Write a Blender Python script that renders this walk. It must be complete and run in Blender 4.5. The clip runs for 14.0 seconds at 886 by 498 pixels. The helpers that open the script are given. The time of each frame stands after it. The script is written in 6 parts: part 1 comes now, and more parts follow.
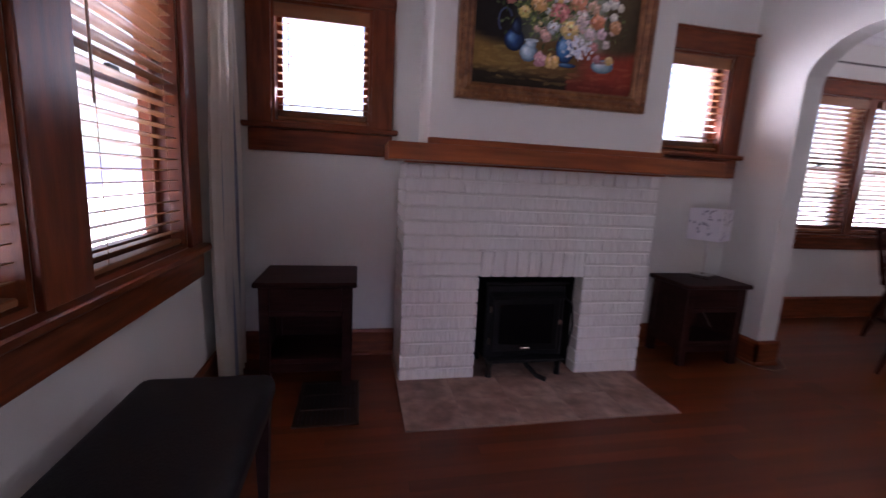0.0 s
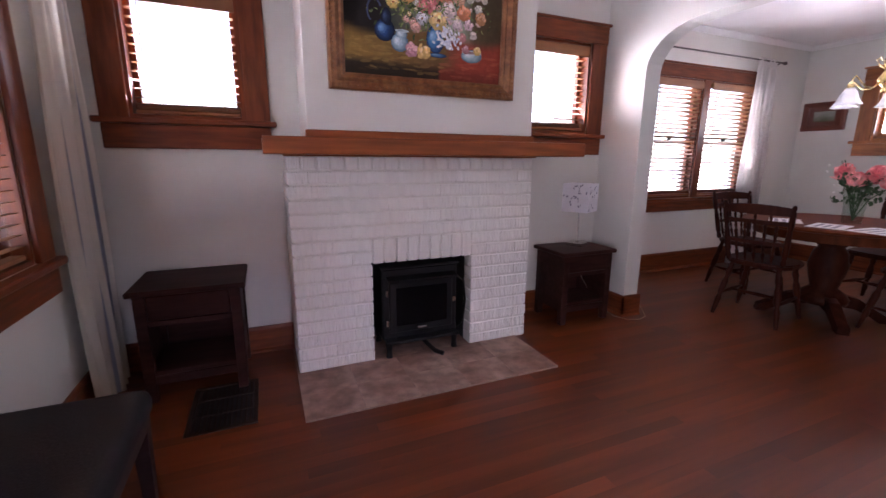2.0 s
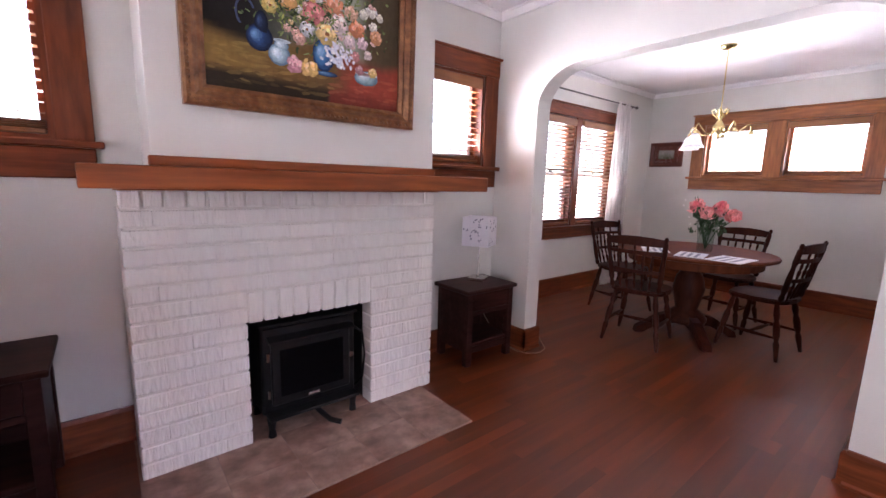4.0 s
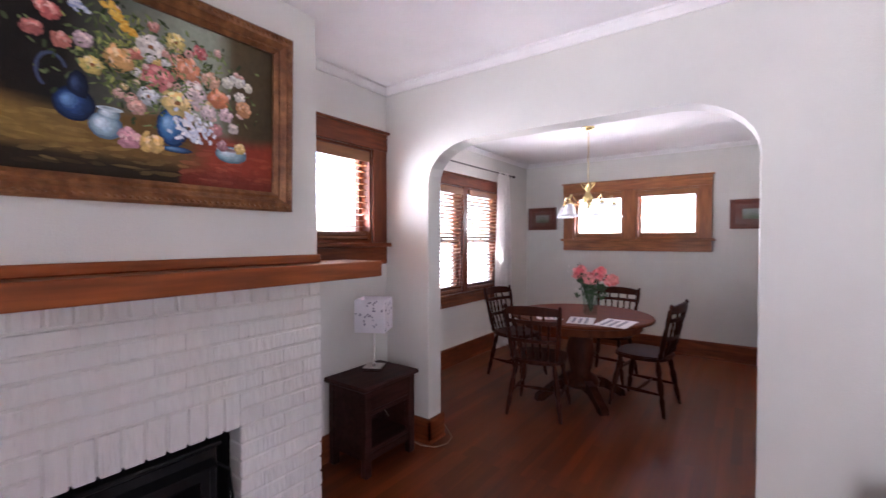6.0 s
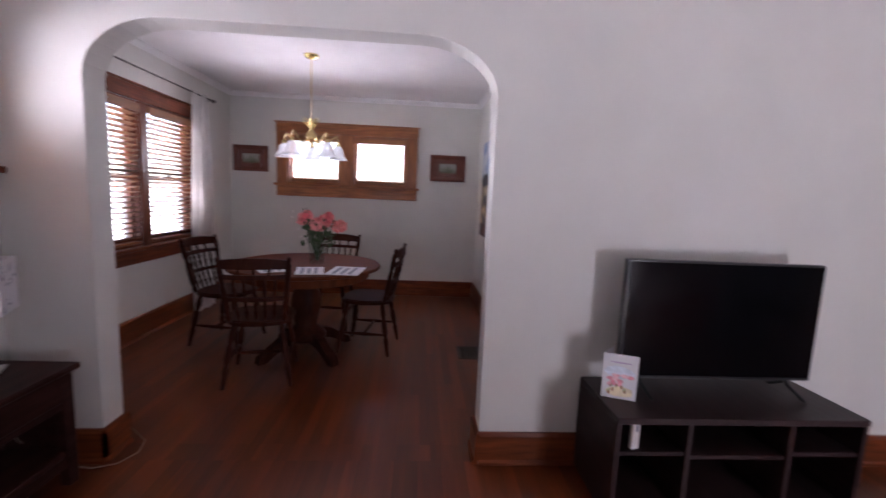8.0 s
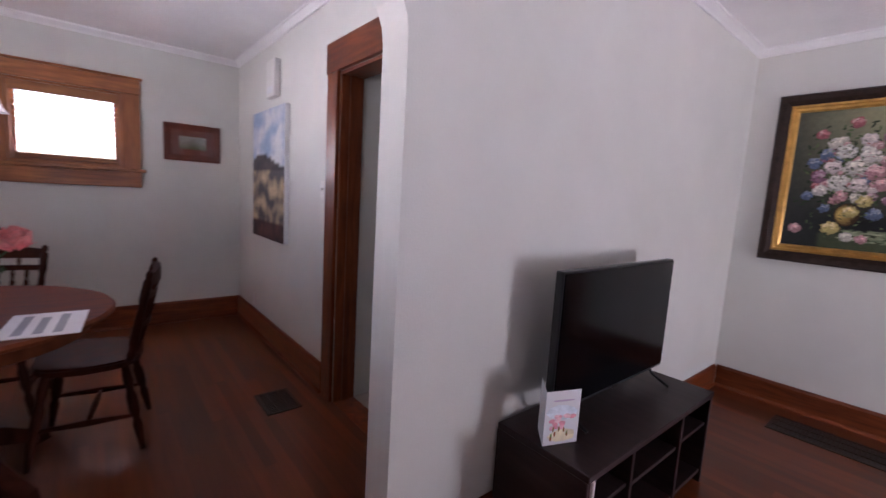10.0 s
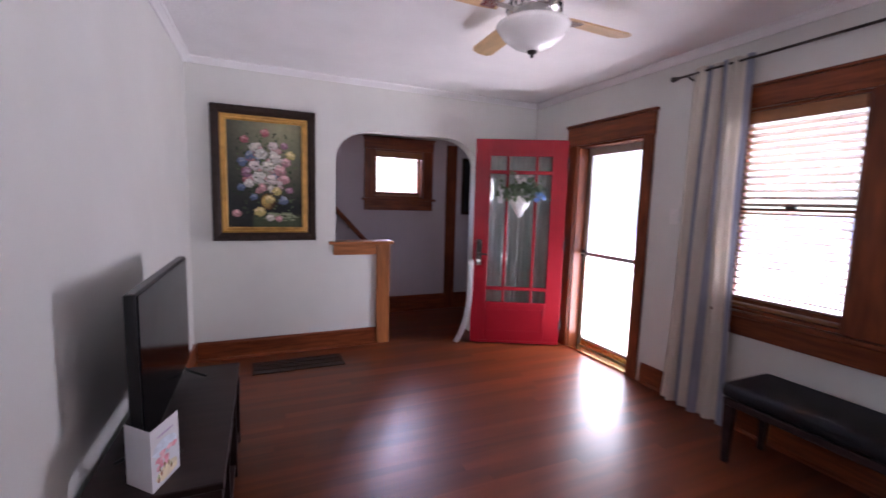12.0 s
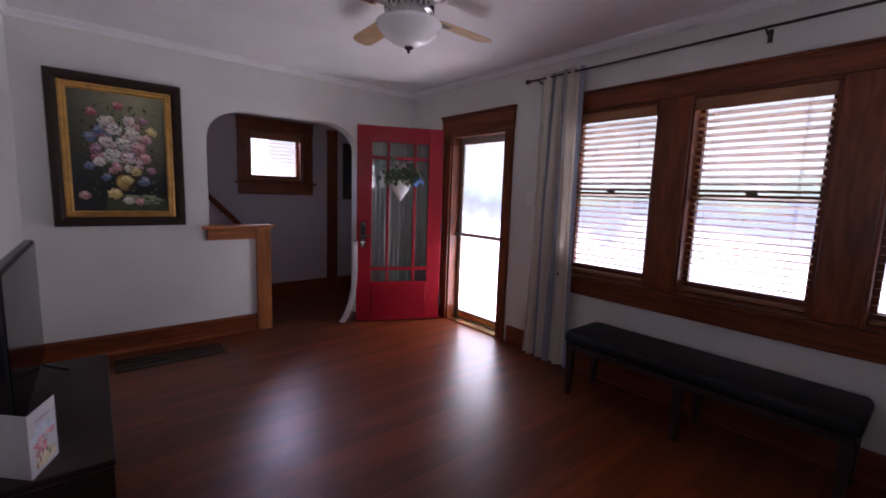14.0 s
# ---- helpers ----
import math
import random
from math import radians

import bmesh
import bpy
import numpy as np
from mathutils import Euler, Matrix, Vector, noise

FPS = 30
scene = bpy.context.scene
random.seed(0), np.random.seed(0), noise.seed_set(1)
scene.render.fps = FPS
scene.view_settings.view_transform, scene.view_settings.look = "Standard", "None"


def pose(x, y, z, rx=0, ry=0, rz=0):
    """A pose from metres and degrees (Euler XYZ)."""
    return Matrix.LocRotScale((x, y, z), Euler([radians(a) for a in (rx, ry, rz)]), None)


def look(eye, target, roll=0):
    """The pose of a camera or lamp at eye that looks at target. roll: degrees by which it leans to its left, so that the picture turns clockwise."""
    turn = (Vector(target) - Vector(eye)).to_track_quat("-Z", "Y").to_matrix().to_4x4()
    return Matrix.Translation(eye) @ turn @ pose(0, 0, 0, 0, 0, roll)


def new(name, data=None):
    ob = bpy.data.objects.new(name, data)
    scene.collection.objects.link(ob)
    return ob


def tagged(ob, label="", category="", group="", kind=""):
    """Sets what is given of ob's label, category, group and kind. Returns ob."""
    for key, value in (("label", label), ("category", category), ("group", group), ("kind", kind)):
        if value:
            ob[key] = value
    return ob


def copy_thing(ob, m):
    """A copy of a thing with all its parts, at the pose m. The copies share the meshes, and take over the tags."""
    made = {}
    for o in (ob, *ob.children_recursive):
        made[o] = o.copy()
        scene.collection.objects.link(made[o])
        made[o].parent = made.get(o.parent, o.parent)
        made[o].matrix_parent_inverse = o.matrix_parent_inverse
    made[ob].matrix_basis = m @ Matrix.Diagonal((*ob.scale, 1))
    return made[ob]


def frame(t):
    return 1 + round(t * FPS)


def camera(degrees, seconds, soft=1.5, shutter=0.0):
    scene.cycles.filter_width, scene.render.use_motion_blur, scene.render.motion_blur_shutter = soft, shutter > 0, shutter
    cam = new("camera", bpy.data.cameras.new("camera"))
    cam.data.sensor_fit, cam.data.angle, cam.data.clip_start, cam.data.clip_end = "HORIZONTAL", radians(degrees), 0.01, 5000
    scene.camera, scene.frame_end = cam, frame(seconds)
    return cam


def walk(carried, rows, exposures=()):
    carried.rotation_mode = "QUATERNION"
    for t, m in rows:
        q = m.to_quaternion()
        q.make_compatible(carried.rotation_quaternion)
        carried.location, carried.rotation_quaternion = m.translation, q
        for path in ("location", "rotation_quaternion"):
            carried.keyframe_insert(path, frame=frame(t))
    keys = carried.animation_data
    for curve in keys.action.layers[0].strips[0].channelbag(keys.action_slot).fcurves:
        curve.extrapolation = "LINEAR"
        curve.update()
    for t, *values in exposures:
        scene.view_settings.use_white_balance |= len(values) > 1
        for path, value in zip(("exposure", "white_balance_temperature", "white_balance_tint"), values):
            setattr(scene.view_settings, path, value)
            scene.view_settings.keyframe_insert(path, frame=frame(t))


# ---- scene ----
LENS = 93.0
cam = camera(LENS, 14.0, soft=1.45, shutter=0.4)
PATH = [
    (0, (-0.235, -2.19, 1.132), (0.163, -0.257, 0.802), 2.9),
    (0.5, (-0.285, -2.494, 1.196), (0.339, -0.639, 0.784), 2.9),
    (1, (-0.3, -2.555, 1.199), (0.322, -0.746, 0.613), 1.6),
    (1.5, (-0.186, -2.403, 1.198), (0.44, -0.561, 0.736), 0.1),
    (2, (-0.109, -2.309, 1.196), (0.654, -0.508, 0.777), 0.4),
    (2.5, (-0.114, -2.203, 1.209), (0.764, -0.458, 0.78), -0.8),
    (3, (-0.139, -2.098, 1.234), (0.943, -0.473, 0.804), -0.2),
    (5.5, (0.139, -1.844, 1.365), (1.555, -0.432, 1.295), 1.7),
    (6, (0.122, -1.758, 1.41), (1.742, -0.585, 1.366), -0.1),
    (6.5, (0.201, -1.654, 1.407), (1.954, -0.694, 1.33), 0.3),
    (7, (0.368, -1.559, 1.409), (2.193, -0.743, 1.351), 0.6),
    (7.5, (0.426, -1.541, 1.366), (2.357, -1.075, 1.14), 1.8),
    (8, (0.417, -1.454, 1.346), (2.397, -1.579, 1.094), 2.5),
    (8.2, (0.425, -1.397, 1.346), (2.381, -1.712, 1.075), 2.7),
    (10.5, (1.583, -1.035, 1.35), (2.721, -2.665, 1.129), 3.1),
    (10.9, (1.694, -0.976, 1.361), (2.284, -2.87, 1.101), 2.3),
    (11, (1.724, -0.963, 1.364), (2.17, -2.889, 1.061), 2.0),
    (11.5, (1.796, -0.926, 1.404), (1.599, -2.903, 1.175), 3.0),
    (12, (1.852, -0.831, 1.414), (1.064, -2.656, 1.194), 1.6),
    (12.5, (1.961, -0.715, 1.39), (0.898, -2.383, 1.097), 1.3),
    (13, (1.921, -0.642, 1.387), (0.618, -2.121, 1.046), 2.3),
    (13.5, (1.917, -0.63, 1.393), (0.605, -2.09, 1.015), 2.1),
    (14, (1.989, -0.642, 1.376), (0.725, -2.17, 1.117), 2.0),
]
EXPO = [(0, 3.2, 5950, 32), (0.5, 3.6, 6000, 30), (1.5, 3.8, 6050, 29), (3, 4.48, 6200, 28), (6, 4.17, 6050, 23), (7, 3.75, 6000, 26), (8, 3.52, 6050, 28), (10.5, 3.66, 6000, 27),
        (11.5, 3.7, 5950, 26), (12.5, 3.42, 5900, 28), (13.5, 2.72, 5950, 29), (14, 2.57, 5950, 29)]
walk(cam, [(t, look(eye, target, roll)) for t, eye, target, roll in PATH],
     exposures=EXPO)

# ---- world, sun, window light ----
world = bpy.data.worlds.new("world")
scene.world = world
world.use_nodes = True
wn = world.node_tree.nodes
wl = world.node_tree.links
sky = wn.new("ShaderNodeTexSky")
sky.sky_type = "NISHITA"
sky.sun_disc = False
sky.sun_elevation = radians(72)
sky.sun_rotation = radians(180)
wl.new(sky.outputs[0], wn["Background"].inputs[0])
wn["Background"].inputs[1].default_value = 0.08
sun_data = bpy.data.lights.new("sun", "SUN")
sun_data.energy, sun_data.angle, sun_data.color = 4.0, radians(0.5), (1.0, 0.95, 0.88)
sun = new("sun", sun_data)
sun.matrix_world = look((0, -6, 20), (0, 0, 0))


def window_light(name, centre, aim, width, height, radiance, color=(1.0, 0.985, 1.0), spread=180):
    """Daylight in a window's opening: an area lamp just outside the glass."""
    d = bpy.data.lights.new(name, "AREA")
    d.shape, d.size, d.size_y = "RECTANGLE", width, height
    d.energy, d.color = radiance * math.pi * width * height, color
    d.spread = radians(spread)
    ob = new(name, d)
    ob.matrix_world = look(centre, [c + a for c, a in zip(centre, aim)])
    return ob


DAY = 0.75
window_light("daylight_north_a", (-0.445, 0.60, 1.74), (0, -1, 0.8), 0.62, 0.68, DAY * 1.3, spread=115)
window_light("daylight_north_b", (1.93, 0.60, 1.76), (0, -1, 0.7), 0.62, 0.68, DAY * 2.2, spread=125)
window_light("daylight_dining_north", (4.27, 1.10, 1.43), (0, -1, 0.9), 1.6, 1.2, DAY * 0.36, spread=115)
window_light("daylight_dining_east", (6.36, -0.53, 1.58), (-1, 0, 0.8), 1.5, 0.65, DAY * 2.4, spread=120)
window_light("daylight_stair", (0.27, -6.12, 1.75), (0, 1, -0.64), 0.66, 0.60, DAY * 2.4, (0.76, 0.79, 1.0), 52)
window_light("daylight_front_door", (-1.125, -3.745, 0.52), (1, 0, 0.05), 0.62, 0.80, DAY * 1.9)

# ---- materials ----
def mat(name, color, rough=0.5, metal=0.0, var=0.12, scale=6.0, stretch=(1, 1, 1), bump=0.0, bump_scale=60.0,
        hue=None, island=False, objrand=0.0, coat=0.0, spec=0.5, fine=0.0):
    """A surface with a coarse and a fine variation of its colour, roughness and relief."""
    m = bpy.data.materials.new(name)
    m.use_nodes = True
    n, l = m.node_tree.nodes, m.node_tree.links
    b = n["Principled BSDF"]
    tc = n.new("ShaderNodeTexCoord")
    mp = n.new("ShaderNodeMapping")
    mp.inputs["Scale"].default_value = stretch
    l.new(tc.outputs["Object"], mp.inputs[0])
    src = mp.outputs[0]
    if objrand:
        oi = n.new("ShaderNodeObjectInfo")
        off = n.new("ShaderNodeVectorMath")
        off.operation = "MULTIPLY_ADD"
        comb = n.new("ShaderNodeCombineXYZ")
        for k in range(3):
            l.new(oi.outputs["Random"], comb.inputs[k])
        l.new(comb.outputs[0], off.inputs[0])
        off.inputs[1].default_value = (37.0, 19.0, 23.0)
        l.new(src, off.inputs[2])
        src = off.outputs[0]
    n1 = n.new("ShaderNodeTexNoise")
    n1.inputs["Scale"].default_value = scale
    n1.inputs["Detail"].default_value = 5.0
    l.new(src, n1.inputs["Vector"])
    ramp = n.new("ShaderNodeMapRange")
    ramp.inputs[1].default_value, ramp.inputs[2].default_value = 0.3, 0.7
    ramp.inputs[3].default_value, ramp.inputs[4].default_value = 1.0 - var, 1.0 + var
    l.new(n1.outputs["Fac"], ramp.inputs[0])
    mul = n.new("ShaderNodeVectorMath")
    mul.operation = "SCALE"
    mix = n.new("ShaderNodeMix")
    mix.data_type = "RGBA"
    mix.inputs[6].default_value = (*color, 1)
    mix.inputs[7].default_value = (*(hue or color), 1)
    n2 = n.new("ShaderNodeTexNoise")
    n2.inputs["Scale"].default_value = scale * 0.31
    n2.inputs["Detail"].default_value = 3.0
    l.new(src, n2.inputs["Vector"])
    r2 = n.new("ShaderNodeMapRange")
    r2.inputs[1].default_value, r2.inputs[2].default_value = 0.38, 0.62
    l.new(n2.outputs["Fac"], r2.inputs[0])
    l.new(r2.outputs[0], mix.inputs[0])
    l.new(mix.outputs[2], mul.inputs[0])
    last = ramp.outputs[0]
    rnd = None
    if island:
        geo = n.new("ShaderNodeNewGeometry")
        rnd = geo.outputs["Random Per Island"]
    elif objrand:
        rnd = oi.outputs["Random"]
    if rnd is not None:
        r3 = n.new("ShaderNodeMapRange")
        amount = objrand or 0.26
        r3.inputs[3].default_value, r3.inputs[4].default_value = 1 - amount, 1 + amount
        l.new(rnd, r3.inputs[0])
        mm = n.new("ShaderNodeMath")
        mm.operation = "MULTIPLY"
        l.new(last, mm.inputs[0])
        l.new(r3.outputs[0], mm.inputs[1])
        last = mm.outputs[0]
    l.new(last, mul.inputs["Scale"])
    l.new(mul.outputs[0], b.inputs["Base Color"])
    rr = n.new("ShaderNodeMapRange")
    rr.inputs[3].default_value, rr.inputs[4].default_value = max(0.02, rough - 0.08), min(1, rough + 0.08)
    l.new(n1.outputs["Fac"], rr.inputs[0])
    l.new(rr.outputs[0], b.inputs["Roughness"])
    b.inputs["Metallic"].default_value = metal
    b.inputs["Specular IOR Level"].default_value = spec
    b.inputs["Coat Weight"].default_value = coat
    b.inputs["Coat Roughness"].default_value = 0.12
    if bump:
        n3 = n.new("ShaderNodeTexNoise")
        n3.inputs["Scale"].default_value = bump_scale
        n3.inputs["Detail"].default_value = 4.0
        l.new(src, n3.inputs["Vector"])
        bp = n.new("ShaderNodeBump")
        bp.inputs["Strength"].default_value = bump
        bp.inputs["Distance"].default_value = 0.01
        l.new(n3.outputs["Fac"], bp.inputs["Height"])
        l.new(bp.outputs[0], b.inputs["Normal"])
    return m


def glass(name, color=(1, 1, 1), rough=0.0):
    m = bpy.data.materials.new(name)
    m.use_nodes = True
    n, l = m.node_tree.nodes, m.node_tree.links
    n.remove(n["Principled BSDF"])
    tr, gl, mx, lw = (n.new("ShaderNodeBsdfTransparent"), n.new("ShaderNodeBsdfGlossy"),
                      n.new("ShaderNodeMixShader"), n.new("ShaderNodeLayerWeight"))
    tr.inputs[0].default_value = (*color, 1)
    gl.inputs["Roughness"].default_value = rough
    pw = n.new("ShaderNodeMath")
    pw.operation = "POWER"
    pw.inputs[1].default_value = 4.0
    mr = n.new("ShaderNodeMapRange")
    mr.inputs[3].default_value, mr.inputs[4].default_value = 0.03, 0.7
    l.new(lw.outputs["Facing"], pw.inputs[0])
    l.new(pw.outputs[0], mr.inputs[0])
    l.new(mr.outputs[0], mx.inputs[0])
    l.new(tr.outputs[0], mx.inputs[1])
    l.new(gl.outputs[0], mx.inputs[2])
    l.new(mx.outputs[0], n["Material Output"].inputs[0])
    return m


def cloth(name, color, through_light=0.35, var=0.06, stripes=None):
    """Woven cloth that lets some light through; stripes: (colour, period, share) across x."""
    m = mat(name, color, 0.9, var=var, scale=14, bump=0.25, bump_scale=300, spec=0.2)
    n, l = m.node_tree.nodes, m.node_tree.links
    b = n["Principled BSDF"]
    tl, mx = n.new("ShaderNodeBsdfTranslucent"), n.new("ShaderNodeMixShader")
    mx.inputs[0].default_value = through_light
    tl.inputs[0].default_value = (*color, 1)
    if stripes:
        uv = n.new("ShaderNodeUVMap")
        sp = n.new("ShaderNodeSeparateXYZ")
        l.new(uv.outputs[0], sp.inputs[0])
        md = n.new("ShaderNodeMath")
        md.operation = "FRACT"
        l.new(sp.outputs[0], md.inputs[0])
        cr = n.new("ShaderNodeValToRGB")
        cr.color_ramp.interpolation = "CONSTANT"
        els = cr.color_ramp.elements
        els[0].position, els[0].color = 0.0, (*stripes[0][1], 1)
        els[1].position, els[1].color = stripes[1][0], (*stripes[1][1], 1)
        for p, c in stripes[2:]:
            e = els.new(p)
            e.color = (*c, 1)
        l.new(md.outputs[0], cr.inputs[0])
        l.new(cr.outputs[0], b.inputs["Base Color"])
        l.new(cr.outputs[0], tl.inputs[0])
    l.new(b.outputs[0], mx.inputs[1])
    l.new(tl.outputs[0], mx.inputs[2])
    l.new(mx.outputs[0], n["Material Output"].inputs[0])
    return m


def vcol(name, rough=0.45, bump=0.3):
    """Paint whose colour is stored per face corner (for pictures and printed things)."""
    m = mat(name, (1, 1, 1), rough, var=0.12, scale=45, bump=bump, bump_scale=220, spec=0.2)
    n, l = m.node_tree.nodes, m.node_tree.links
    a = n.new("ShaderNodeVertexColor")
    a.layer_name = "paint"
    mul = next(x for x in n if x.bl_idname == "ShaderNodeVectorMath" and x.operation == "SCALE")
    l.new(a.outputs[0], mul.inputs[0])
    return m


def glow(name, build):
    m = bpy.data.materials.new(name)
    m.use_nodes = True
    n, l = m.node_tree.nodes, m.node_tree.links
    n.remove(n["Principled BSDF"])
    em = n.new("ShaderNodeEmission")
    l.new(em.outputs[0], n["Material Output"].inputs[0])
    build(n, l, em)
    return m


M_WALL = mat("wall_paint", (0.645, 0.64, 0.595), 0.60, var=0.035, scale=3.0, bump=0.12, bump_scale=140, hue=(0.67, 0.66, 0.62))
# wall paint darkened to mauve: the stair hall's shade is in the colour
M_HALLW = mat("hall_paint_with_shade", (0.46, 0.41, 0.44), 0.6, var=0.04, scale=3.0, bump=0.1, bump_scale=140)
M_CEIL = mat("ceiling_paint", (0.84, 0.83, 0.83), 0.8, var=0.04, scale=2.5, bump=0.35, bump_scale=50)
M_CROWN = mat("crown_paint", (0.80, 0.79, 0.785), 0.45, var=0.03, scale=5)
M_TRIM = mat("stained_fir", (0.185, 0.046, 0.0145), 0.34, var=0.35, scale=5.0, stretch=(7, 7, 1), hue=(0.135, 0.032, 0.010), bump=0.08, bump_scale=60, coat=0.0, spec=0.28)
M_TRIMH = mat("stained_fir_across", (0.185, 0.046, 0.0145), 0.34, var=0.35, scale=5.0, stretch=(1, 1, 9), hue=(0.135, 0.032, 0.010), bump=0.08, bump_scale=60, coat=0.0, spec=0.28)
M_TRIM_L = mat("amber_fir", (0.34, 0.12, 0.034), 0.34, var=0.3, scale=5.0, stretch=(1, 1, 9), hue=(0.26, 0.088, 0.025), bump=0.06, coat=0.15)
M_TRIM_LV = mat("amber_fir_upright", (0.34, 0.12, 0.034), 0.34, var=0.3, scale=5.0, stretch=(8, 8, 1), hue=(0.26, 0.088, 0.025), bump=0.06, coat=0.15)
M_MANTEL = mat("mantel_wood", (0.29, 0.078, 0.020), 0.36, var=0.28, scale=3.0, stretch=(1, 8, 12), hue=(0.22, 0.055, 0.014), bump=0.05, coat=0.0, spec=0.35)
M_SLAT = mat("blind_wood", (0.30, 0.125, 0.045), 0.4, var=0.2, scale=4, stretch=(1, 1, 6), hue=(0.25, 0.095, 0.033))
M_PLANK = mat("floor_oak", (0.145, 0.0325, 0.0088), 0.33, spec=0.40, var=0.20, scale=7.0, stretch=(0.25, 3.0, 1), hue=(0.112, 0.0245, 0.0068), bump=0.02, bump_scale=12, objrand=0.26)
M_PLANK_J = mat("floor_oak_rest", (0.145, 0.0325, 0.0088), 0.33, spec=0.40, var=0.20, scale=7.0, stretch=(0.25, 3.0, 1), hue=(0.112, 0.0245, 0.0068), bump=0.012, bump_scale=12, island=True)
M_SUB = mat("subfloor", (0.03, 0.012, 0.006), 0.7)
M_BRICK = mat("white_painted_brick", (0.765, 0.755, 0.715), 0.40, var=0.04, scale=12, stretch=(2.4, 1, 0.6), bump=1.0, bump_scale=22, objrand=0.025)
M_MORTAR = mat("white_painted_mortar", (0.72, 0.715, 0.66), 0.5, var=0.06, scale=20, bump=0.5, bump_scale=60)
M_HEARTH = mat("mottled_hearth_tile", (0.36, 0.245, 0.19), 0.6, var=0.34, scale=14, hue=(0.25, 0.15, 0.115), bump=0.3, bump_scale=50, objrand=0.04, spec=0.3)
M_GROUT = mat("hearth_grout", (0.25, 0.175, 0.14), 0.8, var=0.2, scale=30)
M_IRON = mat("black_iron", (0.006, 0.006, 0.0065), 0.42, metal=0.3, var=0.3, scale=20, bump=0.1)
M_BLACK = mat("black_plastic", (0.010, 0.010, 0.011), 0.35, var=0.2)
M_SCREEN = mat("tv_glass", (0.003, 0.003, 0.004), 0.14, var=0.05, spec=0.14)
M_CHROME = mat("nickel", (0.75, 0.73, 0.70), 0.22, metal=1.0, var=0.05)
M_BRASS = mat("polished_brass", (0.80, 0.62, 0.28), 0.22, metal=1.0, var=0.06)
M_BRONZE = mat("dark_bronze", (0.06, 0.05, 0.045), 0.38, metal=0.8, var=0.2)
M_DARK = mat("espresso_wood", (0.034, 0.018, 0.018), 0.42, var=0.3, scale=6, stretch=(1, 8, 8), hue=(0.022, 0.011, 0.011), spec=0.3)
M_WALNUT = mat("walnut_stained_wood", (0.044, 0.016, 0.013), 0.5, var=0.3, scale=6, stretch=(1, 7, 7), hue=(0.026, 0.008, 0.006), spec=0.12)
M_CHAIR = mat("dark_cherry_wood", (0.056, 0.014, 0.007), 0.5, var=0.3, scale=8, stretch=(3, 3, 1), spec=0.12, hue=(0.042, 0.010, 0.006))
M_TABLE = mat("oak_table_wood", (0.120, 0.032, 0.012), 0.62, var=0.3, scale=5, stretch=(8, 1, 1), spec=0.10)
M_LEATHER = mat("black_leatherette", (0.010, 0.010, 0.012), 0.55, spec=0.25, var=0.2, scale=8, bump=0.2, bump_scale=160)
M_RED = mat("red_door_paint", (0.235, 0.0035, 0.010), 0.40, spec=0.32, var=0.06, scale=5, bump=0.05, bump_scale=30)
M_WHITE = mat("white_plastic", (0.75, 0.73, 0.70), 0.4, var=0.03)
M_PAPER = mat("white_paper", (0.78, 0.78, 0.80), 0.8, var=0.05, scale=9)
M_INK = mat("grey_ink", (0.30, 0.31, 0.36), 0.8)
M_GOLD = mat("antique_gold_leaf", (0.25, 0.112, 0.042), 0.40, metal=0.35, var=0.28, scale=40, bump=0.4, bump_scale=90, hue=(0.15, 0.055, 0.02))
M_GOLD2 = mat("bright_gilt", (0.62, 0.36, 0.10), 0.32, metal=0.6, var=0.2, scale=20)
M_FRAMEDK = mat("dark_carved_frame", (0.030, 0.016, 0.011), 0.45, spec=0.2, var=0.4, scale=30, bump=0.5, bump_scale=80)
M_MAHOG = mat("mahogany_frame", (0.13, 0.030, 0.016), 0.38, var=0.25, scale=10)
M_PAINT = vcol("oil_paint")
M_PRINT = vcol("printed_card", 0.6, 0.02)
M_GLASS = glass("window_glass")
M_CLEAR = glass("clear_glass", (0.80, 0.85, 0.82))
M_CURT_L = cloth("pale_curtain_cloth", (0.86, 0.84, 0.82), 0.22)
M_CURT_S = cloth("striped_curtain_cloth", (0.8, 0.78, 0.76), 0.15,
                 stripes=[(0, (0.92, 0.87, 0.78)), (0.30, (0.44, 0.47, 0.56)), (0.47, (0.92, 0.87, 0.80)), (0.66, (0.74, 0.65, 0.53)), (0.73, (0.46, 0.49, 0.58)), (0.84, (0.92, 0.87, 0.79))])
M_SHEER = cloth("white_sheer", (0.88, 0.88, 0.89), 0.2)
M_SHADE = cloth("lampshade_cloth", (0.93, 0.92, 0.96), 0.5)
M_FROST = mat("frosted_glass_bowl", (0.86, 0.84, 0.82), 0.25, var=0.03)
M_SHADEGL = cloth("frosted_flower_glass", (0.94, 0.94, 0.96), 0.7, var=0.02)
_n, _l = M_SHADEGL.node_tree.nodes, M_SHADEGL.node_tree.links
_t, _m = _n.new("ShaderNodeBsdfTransparent"), _n.new("ShaderNodeMixShader")
_m.inputs[0].default_value = 0.30
_l.new(_n["Material Output"].inputs[0].links[0].from_socket, _m.inputs[1])
_l.new(_t.outputs[0], _m.inputs[2])
_l.new(_m.outputs[0], _n["Material Output"].inputs[0])
M_CORD = mat("beige_cord", (0.30, 0.24, 0.19), 0.6)
M_MAPLE = mat("maple_fan_blade", (0.62, 0.42, 0.22), 0.35, var=0.15, scale=5, stretch=(1, 6, 1), coat=0.2)
M_GREEN = mat("leaf_green", (0.035, 0.085, 0.03), 0.55, var=0.4, scale=30)
